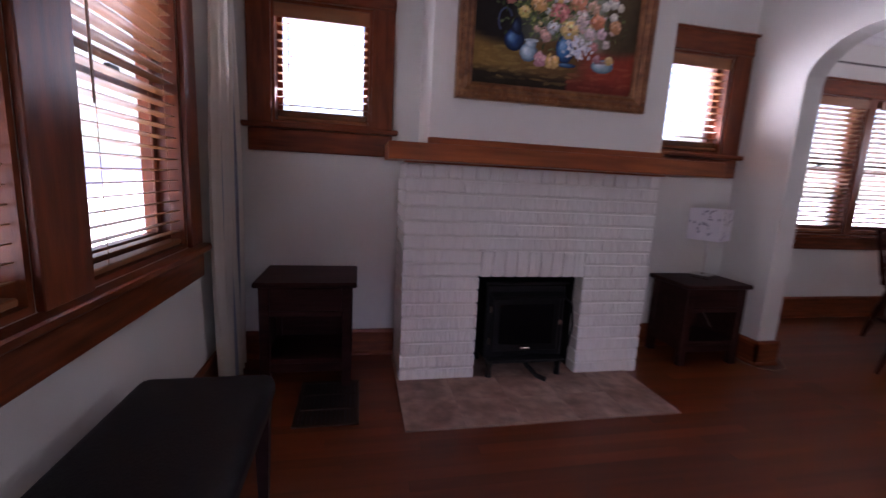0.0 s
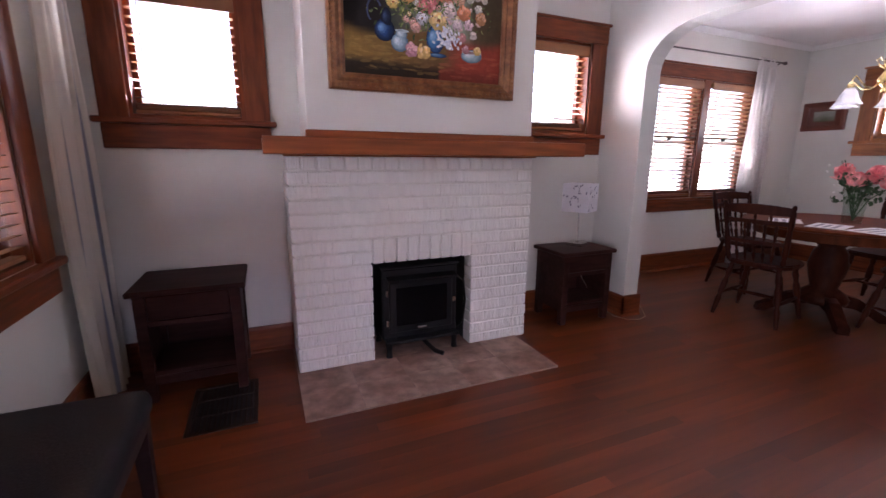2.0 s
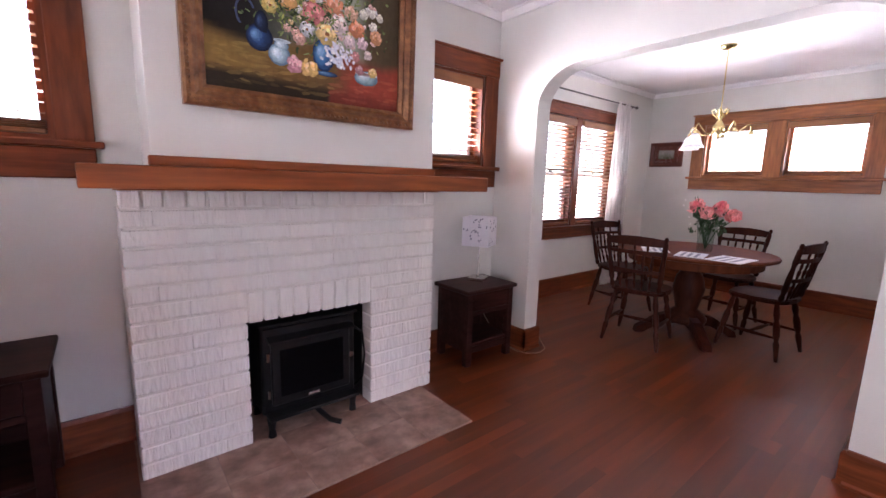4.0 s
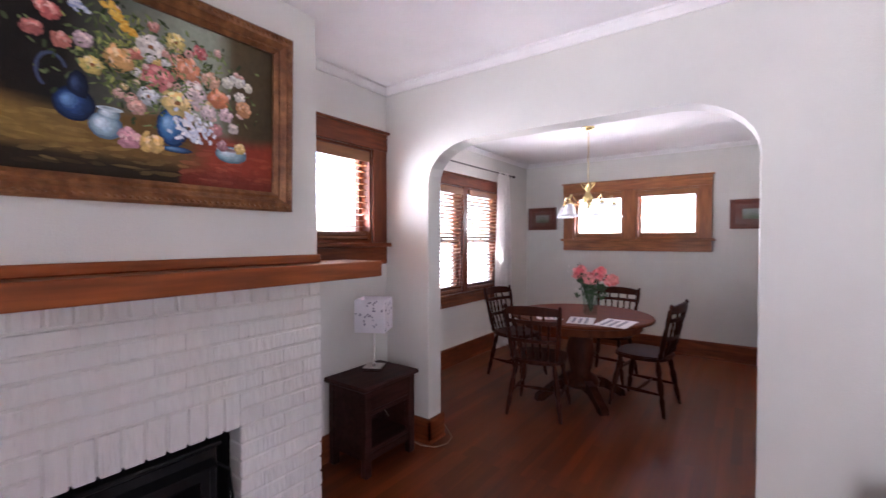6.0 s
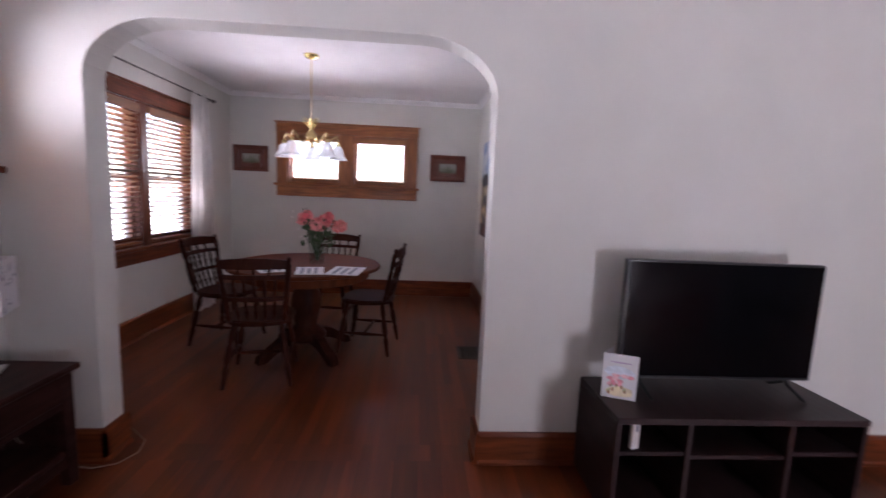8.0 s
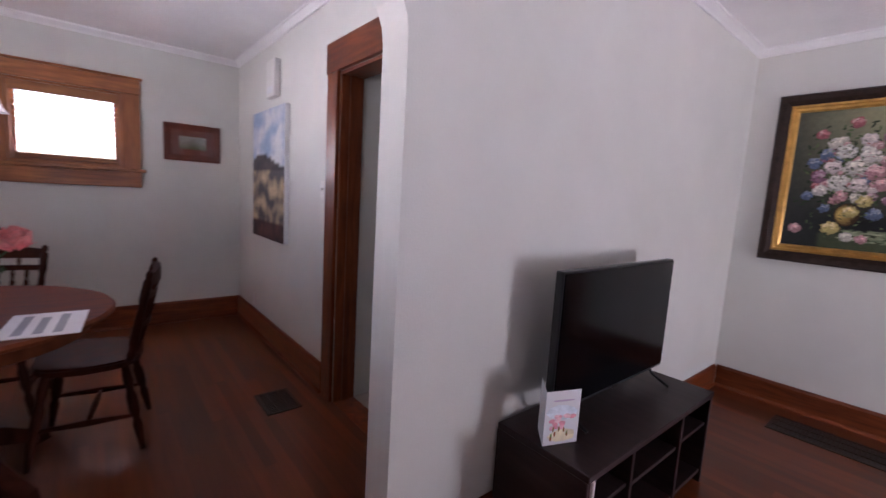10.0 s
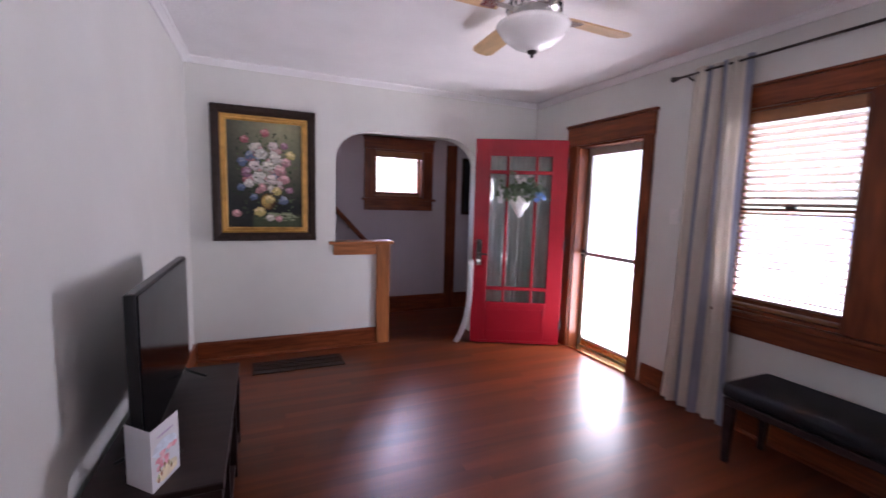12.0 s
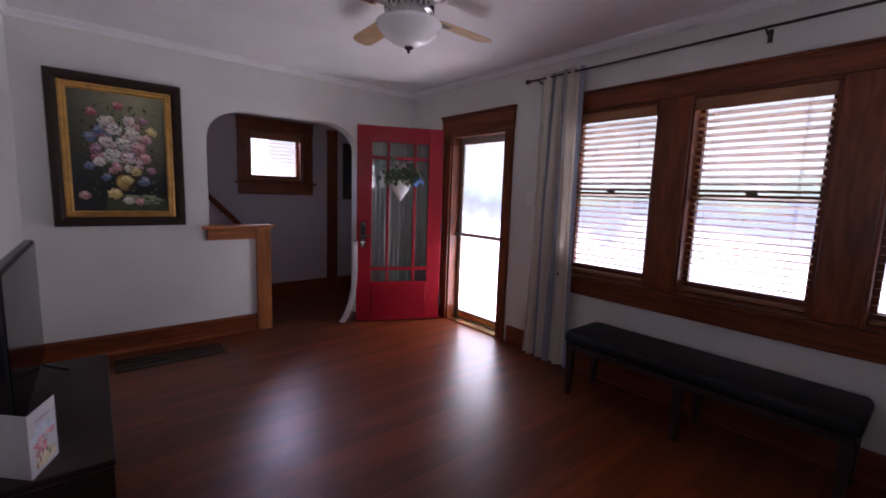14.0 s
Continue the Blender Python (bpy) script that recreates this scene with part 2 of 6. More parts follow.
M_GREEN2 = mat("pale_leaf_green", (0.07, 0.13, 0.055), 0.5, var=0.4, scale=30, hue=(0.12, 0.17, 0.10))
M_PINK = mat("pink_petal", (0.86, 0.20, 0.22), 0.6, var=0.25, scale=40, hue=(0.90, 0.40, 0.38))
M_BLUEF = mat("blue_petal", (0.22, 0.42, 0.80), 0.6, var=0.2, scale=40)
M_WPETAL = mat("white_petal", (0.80, 0.79, 0.76), 0.6, var=0.1, scale=40)
M_GROUND = mat("pale_ground", (0.58, 0.56, 0.53), 0.9, var=0.15, scale=1.5)
M_ROOF = mat("roof_deck", (0.15, 0.14, 0.13), 0.8)
M_EXT = mat("outer_wall", (0.5, 0.48, 0.45), 0.8)
M_HALLT = mat("hall_floor_tile", (0.46, 0.43, 0.39), 0.4, var=0.1, scale=6, objrand=0.05)
M_ALU = mat("bronze_storm_frame", (0.42, 0.39, 0.35), 0.4, metal=0.5, var=0.1)
M_VENT = mat("brown_metal_register", (0.028, 0.015, 0.010), 0.45, metal=0.2, var=0.2)


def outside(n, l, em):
    """Glowing stand-in for street and trees, daylight put into its colours, far too bright for the room's exposure:
    pale ground, a blue-grey band, a green band, hazy light above.
    """
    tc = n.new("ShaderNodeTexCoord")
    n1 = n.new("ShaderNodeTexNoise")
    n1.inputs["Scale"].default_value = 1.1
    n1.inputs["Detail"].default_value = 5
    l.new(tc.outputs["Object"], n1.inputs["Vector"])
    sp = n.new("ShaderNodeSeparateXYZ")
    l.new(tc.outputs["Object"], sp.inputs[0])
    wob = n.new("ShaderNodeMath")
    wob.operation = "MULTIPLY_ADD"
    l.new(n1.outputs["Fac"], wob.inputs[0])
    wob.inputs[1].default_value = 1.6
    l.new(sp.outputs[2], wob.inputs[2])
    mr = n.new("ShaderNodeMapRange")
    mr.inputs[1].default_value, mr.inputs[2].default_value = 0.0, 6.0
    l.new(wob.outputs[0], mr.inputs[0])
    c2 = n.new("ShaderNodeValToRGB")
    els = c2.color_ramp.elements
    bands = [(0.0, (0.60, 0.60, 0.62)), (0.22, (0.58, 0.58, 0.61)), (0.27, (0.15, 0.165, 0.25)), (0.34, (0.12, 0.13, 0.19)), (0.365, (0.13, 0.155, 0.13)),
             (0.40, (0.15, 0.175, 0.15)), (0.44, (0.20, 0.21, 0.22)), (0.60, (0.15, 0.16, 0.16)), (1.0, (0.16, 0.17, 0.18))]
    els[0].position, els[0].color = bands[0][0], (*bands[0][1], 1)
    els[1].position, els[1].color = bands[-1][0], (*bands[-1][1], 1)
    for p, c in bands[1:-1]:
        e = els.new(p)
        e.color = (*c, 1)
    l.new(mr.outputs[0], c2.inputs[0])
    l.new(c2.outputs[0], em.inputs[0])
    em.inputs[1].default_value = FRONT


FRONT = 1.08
M_OUT = glow("glowing_distance", outside)


# ---- building helpers ----
def thing(name, x=0, y=0, z=0, rz=0, label="", category="", group="", kind=""):
    e = new(name)
    e.empty_display_size = 0.1
    e.matrix_basis = pose(x, y, z, 0, 0, rz)
    return tagged(e, label, category, group, kind)


def obj(name, bm, material, smooth=False):
    me = bpy.data.meshes.new(name)
    bmesh.ops.recalc_face_normals(bm, faces=bm.faces)
    bm.to_mesh(me)
    bm.free()
    for m in (material if isinstance(material, (list, tuple)) else (material,)):
        me.materials.append(m)
    if smooth:
        for p in me.polygons:
            p.use_smooth = True
    return new(name, me)


def part(name, bm, material, parent=None, label="", smooth=False):
    ob = obj(name, bm, material, smooth)
    ob.parent = parent
    return tagged(ob, label)


def setting(name, bm, material, label="", category="", smooth=False):
    return tagged(obj(name, bm, material, smooth), label, category, kind="structure")


def B():
    return bmesh.new()


def box(bm, x0, x1, y0, y1, z0, z1, bev=0.0, mi=0, seg=1):
    xs, ys, zs = sorted((x0, x1)), sorted((y0, y1)), sorted((z0, z1))
    v = [bm.verts.new((x, y, z)) for z in zs for y in ys for x in xs]
    fs = [bm.faces.new([v[i] for i in q]) for q in ((0, 2, 3, 1), (4, 5, 7, 6), (0, 1, 5, 4), (2, 6, 7, 3), (0, 4, 6, 2), (1, 3, 7, 5))]
    for f in fs:
        f.material_index = mi
    if bev:
        es = {e for f in fs for e in f.edges}
        bmesh.ops.bevel(bm, geom=list(es), offset=bev, segments=seg, affect="EDGES", profile=0.5)
    return bm


def rod(bm, p0, p1, r0, r1=None, seg=10, caps=True):
    """A round bar from p0 to p1."""
    r1 = r0 if r1 is None else r1
    p0, p1 = Vector(p0), Vector(p1)
    q = (p1 - p0).to_track_quat("Z", "Y")
    rings = []
    for p, r in ((p0, r0), (p1, r1)):
        rings.append([bm.verts.new(p + q @ Vector((r * math.cos(a), r * math.sin(a), 0))) for a in (2 * math.pi * k / seg for k in range(seg))])
    for k in range(seg):
        bm.faces.new((rings[0][k], rings[0][(k + 1) % seg], rings[1][(k + 1) % seg], rings[1][k]))
    if caps:
        bm.faces.new(rings[0][::-1])
        bm.faces.new(rings[1])
    return bm


def turned(bm, profile, p0=(0, 0, 0), p1=None, seg=14, sx=1.0, sy=1.0):
    """A lathe shape: profile of (radius, height) about the line from p0 (to p1, where heights run 0 to 1)."""
    p0 = Vector(p0)
    if p1 is None:
        axis, q, ln = Vector((0, 0, 1)), None, 1.0
    else:
        d = Vector(p1) - p0
        ln, q = d.length, d.to_track_quat("Z", "Y")
    rings = []
    for r, h in profile:
        ring = []
        for k in range(seg):
            a = 2 * math.pi * k / seg
            v = Vector((r * math.cos(a) * sx, r * math.sin(a) * sy, h * ln))
            ring.append(bm.verts.new(p0 + (q @ v if q else v)))
        rings.append(ring)
    for a, b in zip(rings, rings[1:]):
        for k in range(seg):
            bm.faces.new((a[k], a[(k + 1) % seg], b[(k + 1) % seg], b[k]))
    bm.faces.new(rings[0][::-1])
    bm.faces.new(rings[-1])
    return bm


def bar(bm, pts, r, seg=8):
    """A round bar along a line of points."""
    pts = [Vector(p) for p in pts]
    rings = []
    for i, p in enumerate(pts):
        d = (pts[min(i + 1, len(pts) - 1)] - pts[max(i - 1, 0)]).normalized()
        side = d.cross(Vector((0.13, 0.31, 0.94))).normalized()
        up = side.cross(d)
        rr = r[i] if isinstance(r, (list, tuple)) else r
        rings.append([bm.verts.new(p + rr * (math.cos(a) * side + math.sin(a) * up)) for a in (2 * math.pi * k / seg for k in range(seg))])
    for a, b in zip(rings, rings[1:]):
        for k in range(seg):
            bm.faces.new((a[k], a[(k + 1) % seg], b[(k + 1) % seg], b[k]))
    bm.faces.new(rings[0][::-1])
    bm.faces.new(rings[-1])
    return bm


def prism(bm, pts, axis, a, b, mi=0):
    """A flat outline of (u, v) pulled from a to b along an axis: x (u=y, v=z), y (u=x, v=z) or z (u=x, v=y)."""
    def at(u, v, w):
        return {"x": (w, u, v), "y": (u, w, v), "z": (u, v, w)}[axis]
    lo = [bm.verts.new(at(u, v, a)) for u, v in pts]
    hi = [bm.verts.new(at(u, v, b)) for u, v in pts]
    n = len(pts)
    fs = [bm.faces.new(lo[::-1]), bm.faces.new(hi)]
    for k in range(n):
        fs.append(bm.faces.new((lo[k], lo[(k + 1) % n], hi[(k + 1) % n], hi[k])))
    for f in fs:
        f.material_index = mi
    return bm


def joined(bm):
    bmesh.ops.remove_doubles(bm, verts=bm.verts, dist=1e-5)
    return bm


def wall_with_holes(bm, axis, a, b, u0, u1, z0, z1, holes):
    """A wall between a and b along its thickness axis, from u0 to u1, with rectangular holes (u0, u1, z0, z1) through it."""
    us = sorted({u0, u1, *(h[0] for h in holes), *(h[1] for h in holes)})
    for ua, ub in zip(us, us[1:]):
        um = (ua + ub) / 2
        cuts = sorted((h[2], h[3]) for h in holes if h[0] < um < h[1])
        z = z0
        spans = []
        for c0, c1 in cuts:
            if c0 > z:
                spans.append((z, c0))
            z = c1
        if z < z1:
            spans.append((z, z1))
        for s0, s1 in spans:
            if axis == "x":
                box(bm, a, b, ua, ub, s0, s1)
            else:
                box(bm, ua, ub, a, b, s0, s1)
    return joined(bm)


def arch_outline(u0, u1, z_spring, z_top, run, n=8):
    """The underside of a basket-handle arch, from u0 to u1."""
    pts = [(u0 + run * (1 - math.cos(k * math.pi / 2 / n)), z_spring + (z_top - z_spring) * math.sin(k * math.pi / 2 / n)) for k in range(n + 1)]
    return pts + [(u1 - (u - u0), z) for u, z in reversed(pts)]


def leaf_blob(bm, c, r, rng, n=10, flat=0.6, mi=0):
    """A blossom of many small petals round a centre."""
    c = Vector(c)
    for k in range(n):
        d = Vector((rng.gauss(0, 1), rng.gauss(0, 1), rng.gauss(0.3, 0.8))).normalized()
        q = d.to_track_quat("Z", "Y")
        base, s = c + d * r * rng.uniform(0.15, 0.5), r * rng.uniform(0.45, 0.7)
        tilt = rng.uniform(0.2, 0.7)
        v = [bm.verts.new(base + q @ Vector((s * x, s * y, s * z * tilt))) for x, y, z in ((0, -0.5, -0.1), (0.5, 0.0, 0.25), (0.28, 0.75, 0.6), (-0.28, 0.75, 0.6), (-0.5, 0.0, 0.25))]
        m0 = bm.verts.new(base + q @ Vector((0, 0.1 * s, -0.05 * s)))
        for i in range(5):
            f = bm.faces.new((m0, v[i], v[(i + 1) % 5]))
            f.material_index = mi
    return bm


# ---- the plan, in metres ----
W, E, N, S = -0.972, 2.405, 0.41, -4.84
WT = 0.14
H = 2.515
DX, DN, DS = 5.97, 0.93, -2.225
VB = -5.95
DW = E + WT
BASE = 0.165
ARCH = (-1.802, 0.02, 1.80, 2.055, 0.36)
SARCH = (-0.24, 1.22, 1.79, 2.065, 0.36)

# floors, ceiling, roof, ground
setting("subfloor", box(box(box(B(), W - 0.2, DX + 0.2, S - WT, DN + 0.2, -0.15, -0.006), W - 0.2, 2.6, VB - 0.15, S - WT, -0.15, -0.006), 2.5, 4.0, -3.9, DS - WT, -0.15, -0.03), M_SUB, "dark boards under the floor", "floor")
ceil_bm = B()
box(ceil_bm, W, E, S, N, H, H + 0.1)
box(ceil_bm, DW, DX, DS, DN, H, H + 0.1)
box(ceil_bm, W, 2.6, VB, S - WT, H + 0.004, H + 0.1)
box(ceil_bm, 2.6, 3.75, -3.7, DS - WT, H, H + 0.1)
setting("ceiling", ceil_bm, M_CEIL, "white lightly textured plaster ceiling", "ceiling")
setting("roof", box(B(), W - 0.9, DX + 0.9, VB - 0.9, DN + 0.9, H + 0.12, H + 0.3), M_ROOF, "plain dark roof over the house", "roof")
setting("ground", box(B(), -400, 400, -400, 400, -0.6, -0.42), M_GROUND, "pale sunlit ground outside the house", "ground")
# added upright sheet that glows in place of the sunlit street
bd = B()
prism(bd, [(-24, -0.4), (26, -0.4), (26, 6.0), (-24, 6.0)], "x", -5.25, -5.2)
tagged(obj("backdrop", bd, M_OUT), "glowing backdrop sheet in place of the bright hazy street and trees outside", "backdrop", kind="structure")

# walls
WIN_W = [(-2.67, -1.985), (-1.785, -1.08), (-0.885, -0.18)]
DOOR_Y = (-4.13, -3.36)
setting("wall_west", wall_with_holes(B(), "x", W - 0.16, W, VB - 0.15, N + 0.16, -0.4, H, [(DOOR_Y[0], DOOR_Y[1], 0.0, 1.99), *[(a, b, 0.775, 2.045) for a, b in WIN_W]]), M_WALL, "pale warm grey painted plaster wall", "wall")
NW1, NW2 = (-0.72, -0.17), (1.70, 2.25)
setting("wall_north", wall_with_holes(B(), "y", N, N + 0.16, W, E + WT, -0.4, H, [(*NW1, 1.395, 2.05), (*NW2, 1.39, 2.05)]), M_WALL, "pale warm grey painted plaster wall", "wall")
we = B()
box(we, E, DW, S, ARCH[0], -0.01, H)
box(we, E, DW, ARCH[1], N, -0.01, H)
prism(we, arch_outline(*ARCH) + [(ARCH[1], H), (ARCH[0], H)], "x", E, DW)
setting("wall_east", we, M_WALL, "pale painted plaster wall with a wide arched opening", "wall")
ws = B()
box(ws, W, SARCH[0], S - WT, S, -0.01, H)
box(ws, SARCH[1], DW, S - WT, S, -0.01, H)
prism(ws, arch_outline(*SARCH) + [(SARCH[1], H), (SARCH[0], H)], "y", S - WT, S)
box(ws, 0.80, SARCH[1], S - WT + 0.012, S - 0.004, -0.01, 0.985)
setting("wall_south", ws, M_WALL, "pale painted wall with an arched stair opening", "wall")
WIN_DN = [(3.47, 4.205), (4.305, 5.06)]
setting("wall_dining_north", wall_with_holes(B(), "y", DN, DN + 0.16, DW, DX + 0.16, -0.4, H, [(a, b, 0.80, 2.02) for a, b in WIN_DN]), M_WALL, "pale grey painted dining room wall", "wall")
WIN_DE = [(-1.29, -0.60), (-0.44, 0.22)]
setting("wall_dining_east", wall_with_holes(B(), "x", DX, DX + 0.16, DS - WT, DN, -0.4, H, [(a, b, 1.42, 2.05) for a, b in WIN_DE]), M_WALL, "pale grey painted dining room wall", "wall")
setting("wall_dining_south", wall_with_holes(B(), "y", DS - WT, DS, DW, DX, -0.01, H, [(2.75, 3.72, -0.01, 2.03)]), M_WALL, "pale grey painted wall with a doorway", "wall")
setting("wall_dining_west", box(B(), DW - 0.1, DW, N + 0.16, DN + 0.16, -0.4, H), M_WALL, "pale painted wall", "wall")
for side, q in (("east", (3.72, 3.84, -3.7, DS - WT)), ("west", (2.56, 2.66, -3.7, DS - WT)), ("south", (2.66, 3.72, -3.8, -3.7))):
    setting("wall_hall_" + side, box(B(), *q, -0.03, H), M_WALL, "plain pale hall wall behind the doorway", "wall")
vest = B()
wall_with_holes(vest, "y", VB - 0.15, VB, W, 2.6, -0.4, H + 0.1, [(-0.05, 0.58, 1.45, 2.04)])
box(vest, 2.5, 2.6, VB, S - WT, -0.4, H + 0.1)
setting("wall_stair", vest, M_HALLW, "painted stair hall walls, shade put into their mauve-grey colour", "wall")

# crown moulding
PROF = [(0.0, 0.0), (0.012, 0.0), (0.018, 0.012), (0.042, 0.036), (0.05, 0.036), (0.05, 0.05), (0.0, 0.05)]


def crown(name, axis, at, sgn, a, b):
    bm = B()
    prism(bm, [(at + sgn * p, H - 0.0505 + q) for p, q in PROF], axis, a, b)
    setting(name, bm, M_CROWN, "narrow white crown moulding", "moulding")


crown("trim", "y", W, 1, S, N)
crown("trim", "y", E, -1, S, N)
crown("trim", "x", N, -1, W, E)
crown("trim", "x", S, 1, W, E)
crown("trim", "y", DX, -1, DS, DN)
crown("trim", "x", DN, -1, DW, DX)
crown("trim", "x", DS, 1, DW, DX)


# baseboards: a flat board with a small cap and a shoe
def baseboard(axis, at, sgn, a, b, h=BASE, m=None):
    pts = [(at, 0.0), (at + sgn * 0.032, 0.0), (at + sgn * 0.030, 0.012), (at + sgn * 0.020, 0.022), (at + sgn * 0.020, h - 0.018), (at + sgn * 0.012, h), (at, h)]
    setting("baseboard", prism(B(), pts, axis, a, b), m or M_TRIMH, "reddish brown stained wood baseboard", "baseboard")


# prism along y takes (x, z); along x takes (y, z)
baseboard("y", W, 1, -3.22, N - 0.02)
baseboard("y", W, 1, S, -4.27)
baseboard("x", N, -1, W + 0.03, 0.0)
baseboard("x", N, -1, 1.49, E - 0.02)
baseboard("y", E, -1, S + 0.03, ARCH[0])
baseboard("y", E, -1, ARCH[1] - 0.02, N - 0.02)
baseboard("x", ARCH[1], -1, E - 0.02, DW + 0.02)
baseboard("x", ARCH[0], 1, E - 0.02, DW + 0.02)
baseboard("x", S, 1, 0.80, E - 0.02)
baseboard("x", S, 1, W + 0.03, SARCH[0])
baseboard("y", DW, 1, DS, ARCH[0])
baseboard("y", DW, 1, ARCH[1], DN)
baseboard("x", DN, -1, DW, DX, 0.20)
baseboard("y", DX, -1, DS, DN, 0.20)
baseboard("x", DS, 1, 3.87, DX, 0.20)
baseboard("x", VB, 1, W, 0.9, 0.20)
baseboard("y", W, 1, VB, S - WT, 0.20)

# half wall: cap, band and end post of amber fir
hw = thing("half_wall_trim", 0, 0, 0, 0, "amber stained fir cap and post on a low stair wall", "trim", kind="structure")
part("cap", box(B(), 0.665, 1.235, S - WT - 0.02, S + 0.045, 0.995, 1.022, 0.005), M_TRIM_L, hw)
part("cap_return", box(B(), 1.235, 1.285, S + 0.0, S + 0.045, 0.995, 1.022, 0.005), M_TRIM_L, hw)
part("band", box(B(), 0.835, 1.245, S, S + 0.022, 0.895, 0.994, 0.004), M_TRIM_L, hw)
part("post", box(B(), 0.70, 0.834, S - WT, S + 0.028, 0.0, 0.994, 0.005), M_TRIM_LV, hw)


# ---- windows ----
def window_unit(name, m, lights, z0, z1, casing, head, stool, apron, meet=None, deep=0.1, ma=None, mh=None, label="", ear=0.03):
    """Lights are (u0, u1) openings along local x; local -y is the room side."""
    ma, mh = ma or M_TRIM, mh or M_TRIMH
    w = thing(name, 0, 0, 0, 0, label, "window", kind="structure")
    w.matrix_basis = m
    u0, u1 = lights[0][0], lights[-1][1]
    for a, b in [(u0 - casing, u0)] + [(p[1], q[0]) for p, q in zip(lights, lights[1:])] + [(u1, u1 + casing)]:
        part("casing", box(B(), a, b, -0.022, 0.0, z0, z1, 0.003), ma, w)
    part("head_casing", box(B(), u0 - casing - 0.005, u1 + casing + 0.005, -0.026, 0.0, z1, z1 + head, 0.003), mh, w)
    part("head_cap", box(B(), u0 - casing - 0.02, u1 + casing + 0.02, -0.04, 0.0, z1 + head, z1 + head + 0.018, 0.004), mh, w)
    part("sill", box(B(), u0 - casing - ear, u1 + casing + ear, -0.06, 0.0, z0 - stool, z0, 0.006), mh, w)
    part("apron", box(B(), u0 - casing, u1 + casing, -0.024, 0.0, z0 - stool - apron, z0 - stool, 0.004), mh, w)
    for a, b in lights:
        part("jamb", box(B(), a, a + 0.018, 0.0, deep + 0.04, z0, z1), ma, w)
        part("jamb", box(B(), b - 0.018, b, 0.0, deep + 0.04, z0, z1), ma, w)
        part("jamb", box(B(), a + 0.018, b - 0.018, 0.0, deep + 0.04, z1 - 0.018, z1), mh, w)
        part("jamb", box(B(), a + 0.018, b - 0.018, 0.0, deep + 0.04, z0, z0 + 0.02), mh, w)
        sash = B()
        ia, ib = a + 0.018, b - 0.018
        box(sash, ia, ia + 0.03, deep - 0.02, deep + 0.015, z0 + 0.02, z1 - 0.018)
        box(sash, ib - 0.03, ib, deep - 0.02, deep + 0.015, z0 + 0.02, z1 - 0.018)
        box(sash, ia + 0.03, ib - 0.03, deep - 0.02, deep + 0.015, z0 + 0.02, z0 + 0.075)
        box(sash, ia + 0.03, ib - 0.03, deep - 0.02, deep + 0.015, z1 - 0.06, z1 - 0.018)
        if meet:
            box(sash, ia + 0.03, ib - 0.03, deep - 0.03, deep + 0.015, meet - 0.02, meet + 0.02)
        part("sash", sash, ma, w)
        pane = part("pane", box(B(), ia + 0.02, ib - 0.02, deep - 0.002, deep + 0.002, z0 + 0.06, z1 - 0.05), M_GLASS, w)
        pane.visible_shadow = False
        if meet:
            part("latch", box(B(), (a + b) / 2 - 0.03, (a + b) / 2 + 0.03, deep - 0.05, deep - 0.03, meet + 0.02, meet + 0.035, 0.003), M_BRONZE, w)
    return w


